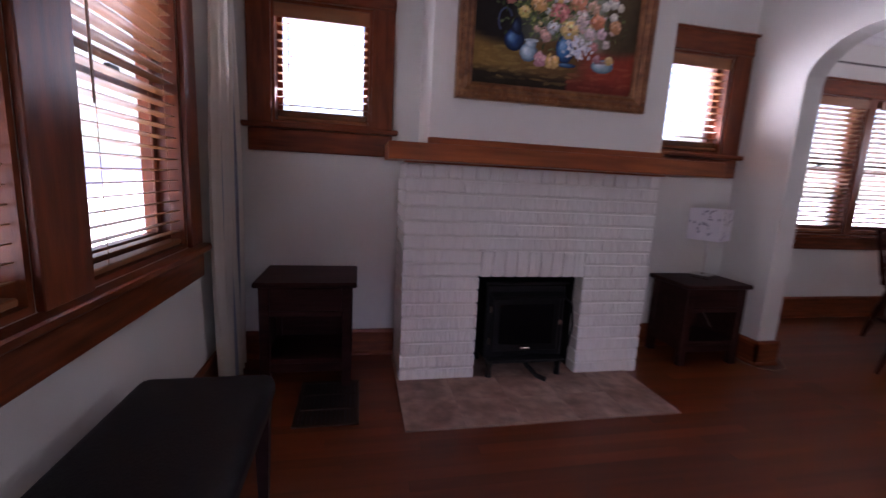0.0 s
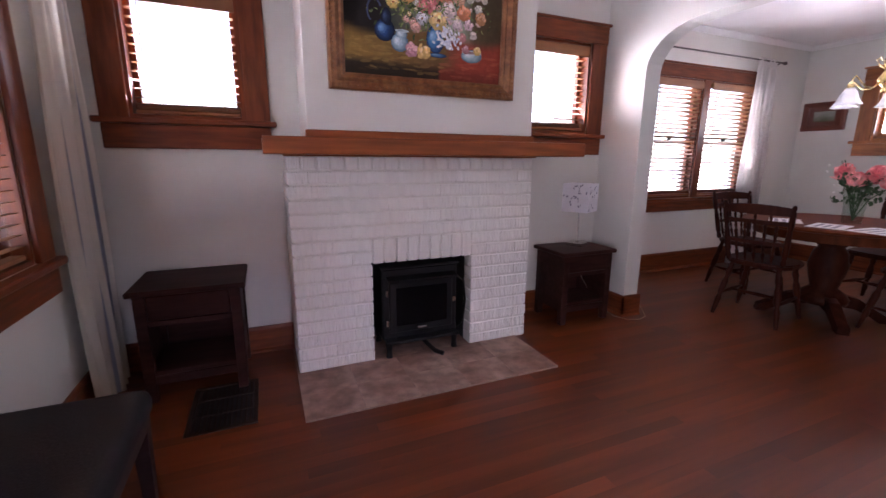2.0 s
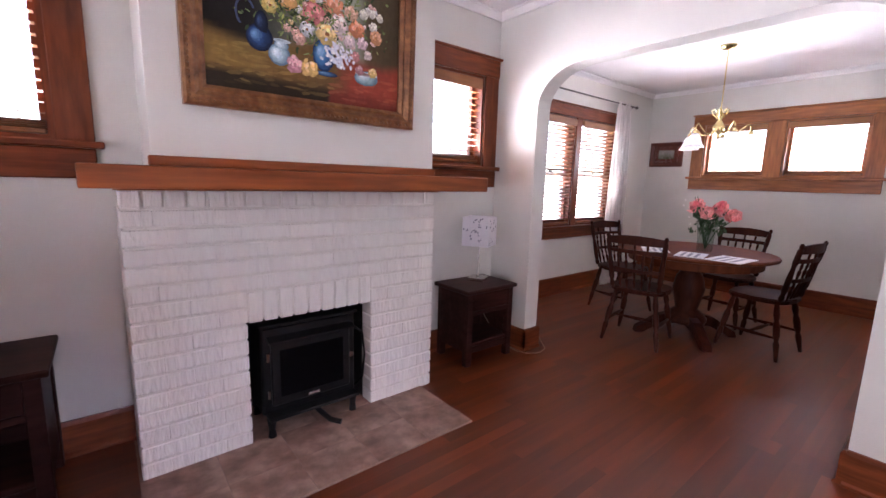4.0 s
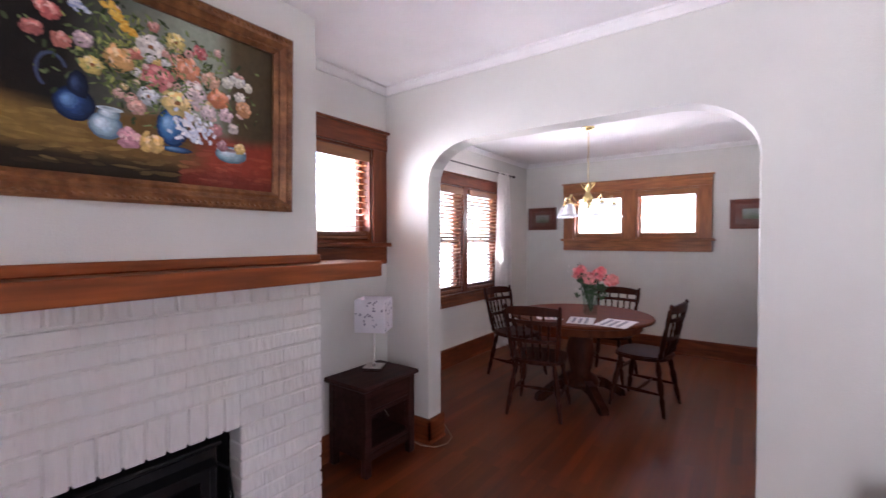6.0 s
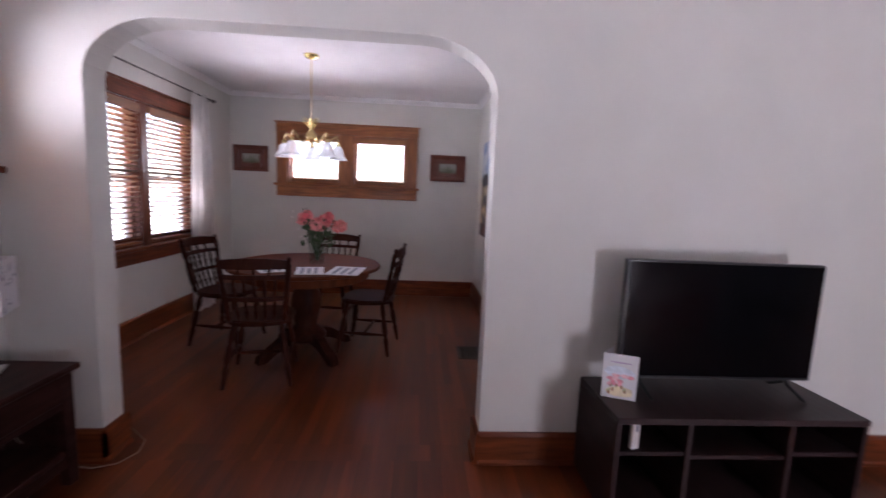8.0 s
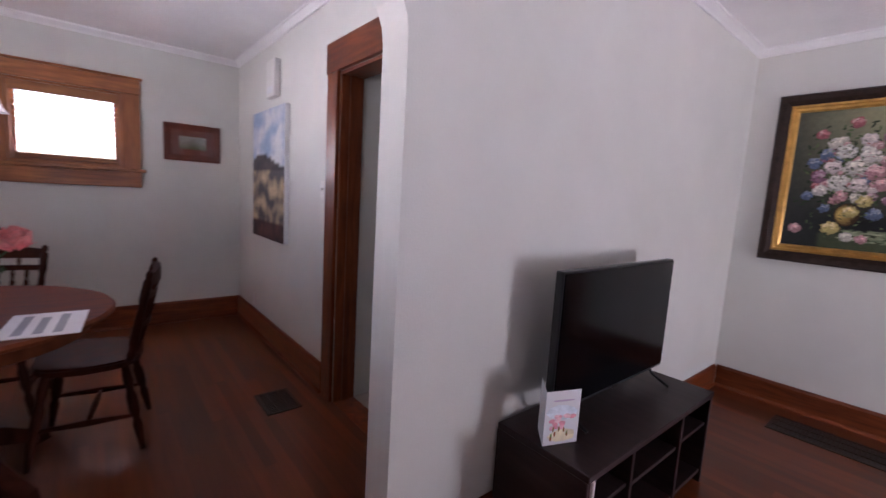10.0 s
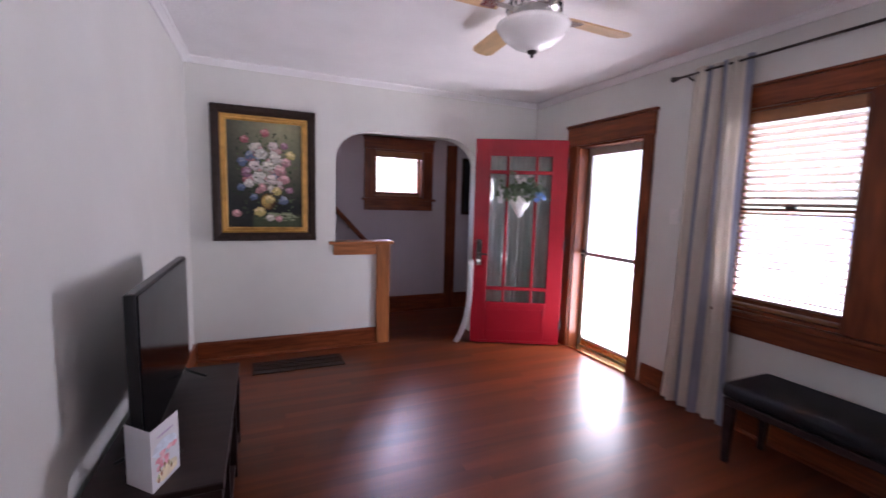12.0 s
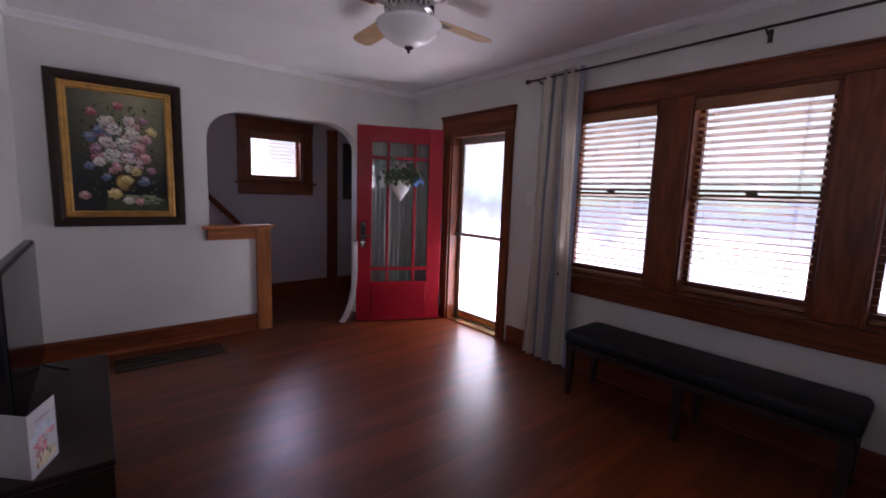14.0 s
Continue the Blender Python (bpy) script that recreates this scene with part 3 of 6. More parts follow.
def blind(m, u0, u1, z0, z1, y=0.035, tilt=4.0, step=0.043, stack=0, label="amber wood venetian blind with open slats"):
    t = thing("window_blind", 0, 0, 0, 0, label, "blind", "wood window blinds")
    t.matrix_basis = m
    part("headrail", box(B(), u0, u1, y - 0.03, y + 0.03, z1 - 0.055, z1, 0.004), M_SLAT, t)
    part("valance", box(B(), u0 - 0.004, u1 + 0.004, y - 0.042, y - 0.031, z1 - 0.075, z1 - 0.002, 0.003), M_SLAT, t)
    part("bottom_rail", box(B(), u0 + 0.006, u1 - 0.006, y - 0.025, y + 0.025, z0, z0 + 0.02, 0.004), M_SLAT, t)
    me = None
    n = int((z1 - 0.06 - z0 - 0.03 - 0.008 * stack) / step)
    a = radians(tilt)
    for k in range(n):
        z = z0 + 0.02 + 0.008 * stack + step * (k + 0.7)
        if me is None:
            bm = B()
            rows = []
            for s in (-1, 0, 1):
                yy, zz = 0.025 * s * math.cos(a), 0.025 * s * math.sin(a) + (0.002 if s == 0 else 0)
                rows.append([bm.verts.new((u, yy, zz + d)) for d in (0, 0.003) for u in (u0 + 0.006, u1 - 0.006)])
            for p, q in zip(rows, rows[1:]):
                bm.faces.new((p[0], p[1], q[1], q[0]))
                bm.faces.new((p[2], q[2], q[3], p[3]))
                bm.faces.new((p[0], q[0], q[2], p[2]))
                bm.faces.new((p[1], p[3], q[3], q[1]))
            bm.faces.new((rows[0][0], rows[0][2], rows[0][3], rows[0][1]))
            bm.faces.new((rows[-1][0], rows[-1][1], rows[-1][3], rows[-1][2]))
            s0 = part("slat", bm, M_SLAT, t)
            me = s0.data
        else:
            s0 = new("slat", me)
            s0.parent = t
        s0.location = (0, y, z)
    for k in range(stack):
        s0 = new("slat", me)
        s0.parent = t
        s0.location = (0, y, z0 + 0.026 + 0.008 * k)
    if stack:
        for f in (0.16, 0.84):
            u = u0 + (u1 - u0) * f
            part("cord_loop", bar(B(), [(u - 0.012, y - 0.028, z0 + 0.01), (u - 0.02, y - 0.034, z0 + 0.035), (u, y - 0.036, z0 + 0.055), (u + 0.02, y - 0.034, z0 + 0.035), (u + 0.012, y - 0.028, z0 + 0.01)], 0.002, 5), M_SLAT, t)
    for f in (0.16, 0.84):
        u = u0 + (u1 - u0) * f
        for yy in (y - 0.027, y + 0.027):
            part("ladder_cord", rod(B(), (u, yy, z0 + 0.02), (u, yy, z1 - 0.05), 0.0012, seg=4), M_SLAT, t)
    wand = B()
    rod(wand, (u0 + 0.07, y - 0.04, z1 - 0.06), (u0 + 0.07, y - 0.042, z1 - 0.06 - (z1 - z0) * 0.55), 0.003, seg=6)
    part("pull_cord", wand, M_SLAT, t)
    return t


MW = pose(W, 0, 0, 0, 0, 90)
MN = pose(0, N, 0)
MDN = pose(0, DN, 0)
MDE = pose(DX, 0, 0, 0, 0, -90)
MS = pose(0, VB, 0, 0, 0, 180)
window_unit("window_1", MW, WIN_W, 0.775, 2.045, 0.13, 0.125, 0.03, 0.125, meet=1.413, deep=0.11, label="triple front window in dark red-brown wood casing")
for (a, b), slope in zip(WIN_W, (-18, -15, -7)):
    blind(MW, a + 0.022, b - 0.022, 0.80, 2.025, tilt=slope)
window_unit("window_2", MN, [NW1], 1.395, 2.05, 0.125, 0.125, 0.03, 0.125, deep=0.1, label="small square high window in stained wood casing")
window_unit("window_3", MN, [NW2], 1.39, 2.05, 0.135, 0.125, 0.03, 0.125, deep=0.1, label="small square high window in stained wood casing", ear=0.015)
for a, b in (NW1, NW2):
    blind(MN, a + 0.022, b - 0.022, 1.418, 2.03, tilt=0, stack=4)
window_unit("window_4", MDN, WIN_DN, 0.80, 2.02, 0.115, 0.12, 0.03, 0.11, meet=1.39, deep=0.068, label="pair of tall sash windows in stained wood casing")
for a, b in WIN_DN:
    blind(MDN, a + 0.022, b - 0.022, 0.825, 2.0, y=0.006, tilt=-20)
window_unit("window_5", MDE, [(-0.22, 0.44), (0.60, 1.29)], 1.42, 2.05, 0.135, 0.12, 0.03, 0.13, deep=0.1, ma=M_TRIM_LV, mh=M_TRIM_L, label="wide pair of high windows in amber wood casing")
for a, b in ((-0.22, 0.44), (0.60, 1.29)):
    blind(MDE, a + 0.022, b - 0.022, 1.45, 2.03, tilt=0)
window_unit("window_6", MS, [(-0.58, 0.05)], 1.45, 2.04, 0.13, 0.13, 0.03, 0.12, deep=0.1, label="small high stair window in dark wood casing")
blind(MS, -0.558, 0.028, 1.475, 2.02, tilt=0)

# front doorway: casing, jambs, threshold
dw = thing("door_1", 0, 0, 0, 0, "front doorway with dark red-brown wood casing", "doorway", kind="structure")
dw.matrix_basis = MW
for a, b in ((DOOR_Y[0] - 0.13, DOOR_Y[0]), (DOOR_Y[1], DOOR_Y[1] + 0.10)):
    part("casing", box(B(), a, b, -0.024, 0, 0, 1.99, 0.003), M_TRIM, dw)
part("head_casing", box(B(), DOOR_Y[0] - 0.135, DOOR_Y[1] + 0.105, -0.028, 0, 1.99, 2.165, 0.003), M_TRIMH, dw)
part("head_cap", box(B(), DOOR_Y[0] - 0.15, DOOR_Y[1] + 0.12, -0.042, 0, 2.165, 2.19, 0.004), M_TRIMH, dw)
part("jamb", box(B(), DOOR_Y[0], DOOR_Y[0] + 0.02, 0, 0.16, 0, 1.99), M_TRIM, dw)
part("jamb", box(B(), DOOR_Y[1] - 0.02, DOOR_Y[1], 0, 0.16, 0, 1.99), M_TRIM, dw)
part("jamb", box(B(), DOOR_Y[0] + 0.02, DOOR_Y[1] - 0.02, 0, 0.16, 1.97, 1.99), M_TRIMH, dw)
part("threshold", box(B(), DOOR_Y[0] + 0.02, DOOR_Y[1] - 0.02, -0.01, 0.15, -0.004, 0.018, 0.005), M_BRASS, dw, "worn brass threshold")
st = thing("storm_door", 0, 0, 0, 0, "bronze aluminium storm door with two glass panes, shut", "door")
st.matrix_basis = MW
sa, sb = DOOR_Y[0] + 0.022, DOOR_Y[1] - 0.022
for nm, q in (("stile", (sa, sa + 0.05, 0.02, 1.968)), ("stile", (sb - 0.05, sb, 0.02, 1.968)), ("bottom_rail", (sa + 0.05, sb - 0.05, 0.02, 0.10)),
              ("middle_rail", (sa + 0.05, sb - 0.05, 0.93, 0.965)), ("top_rail", (sa + 0.05, sb - 0.05, 1.90, 1.968))):
    part(nm, box(B(), q[0], q[1], 0.115, 0.14, q[2], q[3], 0.003), M_ALU, st)
for z0, z1 in ((0.10, 0.93), (0.965, 1.90)):
    p = part("pane", box(B(), sa + 0.05, sb - 0.05, 0.126, 0.130, z0, z1), M_GLASS, st)
    p.visible_shadow = False
latch = part("latch", box(B(), sa + 0.006, sa + 0.044, 0.085, 0.114, 0.925, 0.985, 0.006), M_BRONZE, st, "dark bronze push-button latch")
part("button", rod(B(), (sa + 0.025, 0.084, 0.955), (sa + 0.025, 0.060, 0.955), 0.010), M_BRONZE, latch)
part("kick_strip", box(B(), sa + 0.05, sb - 0.05, 0.108, 0.1145, 0.03, 0.085, 0.002), M_BRASS, st, "brass-toned kick strip")

# doorway to the hall
hd = thing("door_2", 0, 0, 0, 0, "cased doorway to the hall in dark stained wood", "doorway", kind="structure")
for a, b in ((2.62, 2.75), (3.72, 3.855)):
    part("casing", box(B(), a, b, DS, DS + 0.024, 0, 2.03, 0.003), M_TRIM, hd)
part("head_casing", box(B(), 2.61, 3.865, DS, DS + 0.028, 2.03, 2.20, 0.003), M_TRIMH, hd)
part("jamb", box(B(), 3.70, 3.719, DS - WT, DS, 0, 2.03), M_TRIM, hd)
part("jamb", box(B(), 2.751, 2.77, DS - WT, DS, 0, 2.03), M_TRIM, hd)
part("jamb", box(B(), 2.77, 3.70, DS - WT, DS, 2.01, 2.029), M_TRIM, hd)
part("stop", box(B(), 3.688, 3.70, DS - 0.09, DS - 0.05, 0, 2.01), M_TRIM, hd)
part("threshold", box(B(), 2.77, 3.70, DS - WT, DS, -0.004, 0.008, 0.003), M_TRIM, hd)

# ---- fireplace ----
FX0, FX1, FH, BX0, BX1, BH = 0.0, 1.487, 1.204, 0.431, 1.062, 0.605
fp = thing("fireplace", 0, 0, 0, 0, "white painted brick fireplace with an amber wood mantel", "fireplace")
core_y = 0.0055
for q in ((FX0 + 0.01, BX0 - 0.01, core_y, N, 0, FH), (BX1 + 0.01, FX1 - 0.01, core_y, N, 0, FH), (BX0 - 0.01, BX1 + 0.01, core_y, N, BH + 0.01, FH), (BX0 - 0.01, BX1 + 0.01, 0.36, N, 0, BH + 0.01)):
    part("mortar_core", box(B(), *q), M_MORTAR, fp)
lining = B()
for q in ((BX0 - 0.008, BX0, 0.11, 0.36, 0.0, BH), (BX1, BX1 + 0.008, 0.11, 0.36, 0.0, BH), (BX0, BX1, 0.352, 0.36, 0.0, BH), (BX0, BX1, 0.11, 0.352, BH, BH + 0.008)):
    box(lining, *q)
part("firebox_lining", lining, M_IRON, fp, "sooty black firebox lining")
brick_meshes = {}
brick_rng = random.Random(5)


def brick(x0, x1, y0, y1, z0, z1):
    """One painted brick; alike sizes share a mesh."""
    key = (round(x1 - x0, 3), round(y1 - y0, 3), round(z1 - z0, 3))
    if key not in brick_meshes:
        w, d, h = key
        bm = B()
        box(bm, -w / 2, w / 2, 0, d, -h / 2, h / 2, 0.0045)
        ob = part("brick", bm, M_BRICK, fp)
        brick_meshes[key] = ob.data
    else:
        ob = new("brick", brick_meshes[key])
        ob.parent = fp
    ob.matrix_basis = pose((x0 + x1) / 2, y0 + brick_rng.uniform(-0.003, 0.002), (z0 + z1) / 2, brick_rng.uniform(-1.6, 0.6), brick_rng.uniform(-0.5, 0.5), brick_rng.uniform(-0.5, 0.5))


J, COURSE, BL = 0.009, 1.132 / 15, 0.212
for c in range(15):
    z0 = c * COURSE
    z1 = z0 + COURSE - J
    spans = [(FX0, FX1)]
    if z0 < BH + 0.15 - 0.02:
        spans = [(FX0, BX0), (BX1, FX1)]
    for a, b in spans:
        cuts = [a]
        x = a + (BL if c % 2 else BL / 2)
        while x < b - 0.06:
            cuts.append(x)
            x += BL
        cuts.append(b + J)
        for p, q in zip(cuts, cuts[1:]):
            brick(p if p == a else p - 0.003, min(q + 0.001, b), 0.0, 0.10, z0 + J / 2, z1 + J / 2)
    for xs in ((FX0, 0.10), (FX1 - 0.10, FX1)):
        for k in range(2):
            ya = 0.108 + k * 0.15
            brick(xs[0] - 0.0, xs[1], ya, ya + 0.14, z0 + J / 2, z1 + J / 2)
# soldier course over the firebox and rowlock course below the mantel
n_s = 9
for k in range(n_s):
    w = (BX1 - BX0) / n_s
    brick(BX0 + k * w + J / 2, BX0 + (k + 1) * w - J / 2, -0.003, 0.10, BH, BH + 0.15 - J / 2)
n_r = 20
for k in range(n_r):
    w = (FX1 - FX0) / n_r
    brick(FX0 + k * w + J / 2, FX0 + (k + 1) * w - J / 2, -0.004, 0.10, 1.136, FH)
mt = part("mantel", box(B(), -0.102, 1.77, -0.158, 0.14, 1.214, 1.297, 0.006, seg=2), M_MANTEL, fp, "thick amber stained wood mantel beam")
bed = B()
box(bed, -0.01, 1.50, -0.02, 0.02, FH + 0.001, 1.2135)
part("bed_mould", bed, M_MANTEL, mt)
part("back_strip", box(B(), 0.105, 1.475, -0.022, -0.001, 1.2975, 1.338, 0.005), M_MANTEL, mt)
setting("chimney_breast", box(B(), 0.115, 1.466, 0.0, N, 1.2975, H), M_WALL, "pale painted chimney breast above the mantel", "wall")

# hearth of large mottled tiles set in the floor
he = thing("hearth", 0, 0, 0, 0, "flat hearth of mottled brown stone tiles", "hearth")
part("mortar_bed", box(B(), -0.012, 1.41, -0.476, 0.35, -0.004, 0.0088), M_GROUT, he)
hy = [-0.476, -0.238, 0.0]
for r in range(2):
    for k in range(5):
        w = 1.422 / 5
        x0 = -0.012 + k * w
        ob = part("tile", box(B(), x0 + 0.001, x0 + w - 0.001, hy[r] + 0.001, hy[r + 1] - 0.001, 0.004, 0.010, 0.0012), M_HEARTH, he)
for k in range(2):
    w = (BX1 - BX0) / 2
    part("tile", box(B(), BX0 + k * w + 0.001, BX0 + (k + 1) * w - 0.001, 0.001, 0.35, 0.004, 0.010, 0.0012), M_HEARTH, he)

# black iron gas stove standing in the firebox
stv = thing("stove", 0.735, 0.0, 0.01, 0, "small black iron heater with a glazed door", "stove")
part("body", box(B(), -0.245, 0.245, 0.03, 0.30, 0.095, 0.545, 0.01), M_IRON, stv)
part("top", box(B(), -0.255, 0.255, 0.015, 0.31, 0.545, 0.562, 0.005), M_IRON, stv)
part("hood", prism(B(), [(0.03, 0.50), (-0.02, 0.485), (-0.02, 0.475), (0.03, 0.475)], "x", -0.22, 0.22), M_IRON, stv)
dr = part("door", box(B(), -0.205, 0.205, 0.008, 0.029, 0.145, 0.465, 0.006), M_IRON, stv)
part("pane", box(B(), -0.165, 0.165, 0.002, 0.0075, 0.19, 0.43, 0.002), M_SCREEN, dr, "dark heat-proof glass")
part("knob", turned(B(), [(0.012, 0), (0.016, 0.008), (0.01, 0.02)], (0.222, 0.03, 0.31), (0.222, 0.0, 0.31)), M_CHROME, dr)
for z in (0.21, 0.40):
    part("hinge", rod(B(), (-0.216, 0.018, z - 0.02), (-0.216, 0.018, z + 0.02), 0.008), M_CHROME, dr)
part("badge", box(B(), -0.03, 0.03, 0.0, 0.007, 0.158, 0.172, 0.002), M_CHROME, dr, "small silver oval badge")
part("ash_lip", box(B(), -0.235, 0.235, -0.045, 0.03, 0.095, 0.112, 0.004), M_IRON, stv)
for sx in (-0.215, 0.215):
    for y in (0.0, 0.26):
        part("leg", turned(B(), [(0.020, 0), (0.015, 0.04), (0.024, 0.095)], (sx, y, 0)), M_IRON, stv)
part("gas_pipe", bar(B(), [(0.10, -0.10, 0.014), (0.06, -0.06, 0.022), (0.03, 0.02, 0.05), (0.0, 0.1, 0.10)], 0.014), M_IRON, stv)
part("hose", bar(B(), [(0.25, 0.05, 0.46), (0.29, 0.03, 0.42), (0.300, 0.02, 0.30), (0.29, 0.03, 0.16), (0.26, 0.06, 0.11)], 0.006), M_IRON, stv)


# ---- living room: soft things ----
def hanging_cloth(name, material, m, width, z0, z1, folds, depth, label, category, repeats=1.0, gather=0.85, seed=1, group="", sweep=0.0):
    """A gathered curtain along local x; sweep shifts its foot along x."""
    rng = random.Random(seed)
    bm = B()
    uvl = bm.loops.layers.uv.new("UVMap")
    nu, nv = folds * 8, 14
    ph = [rng.uniform(-0.5, 0.5) for _ in range(folds + 1)]
    grid = []
    for j in range(nv + 1):
        v = j / nv
        row = []
        for i in range(nu + 1):
            u = i / nu
            k = min(int(u * folds), folds - 1)
            a = 2 * math.pi * u * folds + ph[k] * 0.5 * (1 - v) + 0.5 * math.sin(3 * v + k)
            x = width * (u - 0.5) * (gather + (1 - gather) * (1 - v)) + sweep * (1 - v) ** 4
            y = depth * math.sin(a) * (0.55 + 0.45 * (1 - v)) + 0.012 * math.sin(5 * v + 2.1 * k)
            row.append(bm.verts.new((x + 0.006 * math.cos(2 * a), y, z0 + (z1 - z0) * v)))
        grid.append(row)
    for j in range(nv):
        for i in range(nu):
            f = bm.faces.new((grid[j][i], grid[j][i + 1], grid[j + 1][i + 1], grid[j + 1][i]))
            for lp, uu in zip(f.loops, (i, i + 1, i + 1, i)):
                lp[uvl].uv = (uu / nu * repeats, j / nv)
    bmesh.ops.solidify(bm, geom=list(bm.faces), thickness=0.002)
    ob = tagged(obj(name, bm, material, True), label, category, group)
    ob.matrix_basis = m
    return ob


def curtain_rod(m, u0, u1, z, brackets, label):
    t = thing("curtain_rod", 0, 0, 0, 0, label, "curtain rod")
    t.matrix_basis = m
    part("pole", rod(B(), (u0, -0.09, z), (u1, -0.09, z), 0.008), M_BRONZE, t)
    for u, s in ((u0, -1), (u1, 1)):
        part("finial", turned(B(), [(0.008, 0), (0.014, 0.008), (0.010, 0.016), (0.020, 0.034), (0.016, 0.052), (0.004, 0.06)], (u, -0.09, z), (u + s, -0.09, z)), M_BRONZE, t, smooth=True)
    for u in brackets:
        part("bracket", box(bar(B(), [(u, 0.0, z - 0.03), (u, -0.05, z - 0.028), (u, -0.09, z - 0.012)], 0.006), u - 0.012, u + 0.012, -0.006, 0, z - 0.06, z + 0.01), M_BRONZE, t)


curtain_rod(MW, -3.03, 0.28, 2.335, (-2.95, -1.42, 0.20), "thin dark bronze curtain rod above the front windows")
hanging_cloth("curtain", M_CURT_S, pose(W + 0.09, -2.72, 0, 0, 0, 90), 0.46, 0.012, 2.365, 5, 0.024, "grey, blue and cream striped floor-length curtain", "curtain", 1.4, 0.80, 3, sweep=-0.01)
hanging_cloth("curtain", M_CURT_S, pose(W + 0.09, 0.11, 0, 0, 0, 90), 0.36, 0.012, 2.365, 5, 0.030, "grey, blue and cream striped curtain in the corner", "curtain", 1.7, 0.85, 4, sweep=0.03)

# bench
be = thing("bench", -0.70, -1.535, 0, 0, "long black upholstered bench with dark tapered legs", "bench")
cu = box(B(), -0.205, 0.205, -0.755, 0.755, 0.375, 0.465, 0.035, seg=4)
part("seat_cushion", cu, M_LEATHER, be, smooth=True)
part("seat_frame", box(B(), -0.19, 0.19, -0.74, 0.74, 0.335, 0.376, 0.004), M_DARK, be)
for x in (-0.165, 0.165):
    for y in (-0.71, 0.0, 0.71):
        bm = B()
        prism(bm, [(x - 0.024, y - 0.024), (x + 0.024, y - 0.024), (x + 0.024, y + 0.024), (x - 0.024, y + 0.024)], "z", 0, 0.335)
        for v in bm.verts:
            if v.co.z < 0.01:
                v.co.x, v.co.y = x + (v.co.x - x) * 0.6, y + (v.co.y - y) * 0.6
        part("leg", bm, M_DARK, be)


# ---- side tables ----
def side_table(x0, x1, y0, y1, h, label, material):
    t = thing("side_table", (x0 + x1) / 2, (y0 + y1) / 2, 0, 0, label, "side table", "matching side tables")
    w, d = (x1 - x0) / 2, (y1 - y0) / 2
    part("top", box(B(), -w, w, -d, d, h - 0.028, h, 0.006), material, t)
    bw, bd2 = w - 0.025, d - 0.02
    for sx in (-1, 1):
        for sy in (-1, 1):
            part("leg", box(B(), sx * bw, sx * (bw - 0.05), sy * bd2, sy * (bd2 - 0.045), 0, h - 0.028, 0.003), material, t)
        part("side_panel", box(B(), sx * (bw - 0.008), sx * (bw - 0.022), -bd2 + 0.045, bd2 - 0.045, 0.10, h - 0.028), material, t)
    dw_ = part("drawer", box(B(), -bw + 0.052, bw - 0.052, -bd2 + 0.004, -bd2 + 0.024, h - 0.155, h - 0.034, 0.003), material, t)
    part("rail", box(B(), -bw + 0.05, bw - 0.05, -bd2 + 0.006, -bd2 + 0.03, h - 0.185, h - 0.158, 0.002), material, t)
    part("back_panel", box(B(), -bw + 0.05, bw - 0.05, bd2 - 0.02, bd2 - 0.008, 0.10, h - 0.03), material, t)
    part("shelf", box(B(), -bw + 0.02, bw - 0.02, -bd2 + 0.012, bd2 - 0.02, 0.135, 0.16, 0.003), material, t)
    part("bottom_rail", box(B(), -bw + 0.05, bw - 0.05, -bd2 + 0.008, -bd2 + 0.03, 0.09, 0.134, 0.002), material, t)
    return t


side_table(-0.745, -0.235, -0.045, 0.385, 0.580, "dark brown wooden side table with an open niche", M_WALNUT)
side_table(1.80, 2.295, 0.015, 0.385, 0.547, "dark brown wooden side table holding a small lamp", M_WALNUT)

# table lamp with a square printed shade
lp = thing("table_lamp", 2.11, 0.25, 0.547, 28, "small nickel table lamp with a square white printed shade", "lamp")
part("base", box(B(), -0.062, 0.062, -0.062, 0.062, 0.0, 0.028, 0.006, seg=2), M_CHROME, lp)
part("stem", turned(B(), [(0.014, 0.028), (0.007, 0.04), (0.0065, 0.30)], (0, 0, 0)), M_CHROME, lp, smooth=True)
part("bulb", turned(B(), [(0.012, 0.30), (0.014, 0.32), (0.028, 0.36), (0.022, 0.39), (0.004, 0.405)], (0, 0, 0)), M_FROST, lp, smooth=True)
sh = B()
for s in (-1, 1):
    box(sh, s * 0.098, s * 0.100, -0.1, 0.1, 0.265, 0.475)
    box(sh, -0.098, 0.098, s * 0.098, s * 0.100, 0.265, 0.475)
shade = part("shade", sh, M_SHADE, lp, "white square shade with grey flower print")
spots = B()
srng = random.Random(8)
for s in range(60):
    f, u, v = srng.randrange(4), srng.uniform(-0.085, 0.085), srng.uniform(0.28, 0.46)
    r = srng.uniform(0.005, 0.010)
    for k in range(srng.randrange(2, 4)):
        du, dv, a0 = srng.uniform(-r, r), srng.uniform(-r, r), srng.uniform(0, 6)
        ring = []
        for i in range(7):
            a = a0 + 2 * math.pi * i / 7
            uu, vv = u + du + r * 0.6 * math.cos(a), v + dv + r * math.sin(a) * 0.6
            uu = max(-0.097, min(0.097, uu))
            d = 0.1012 + 0.0001 * k
            ring.append(spots.verts.new(((d, uu, vv), (-d, uu, vv), (uu, d, vv), (uu, -d, vv))[f]))
        spots.faces.new(ring)
tagged(part("print", spots, mat("grey_violet_print", (0.22, 0.21, 0.30), 0.8), shade), kind="stuff")
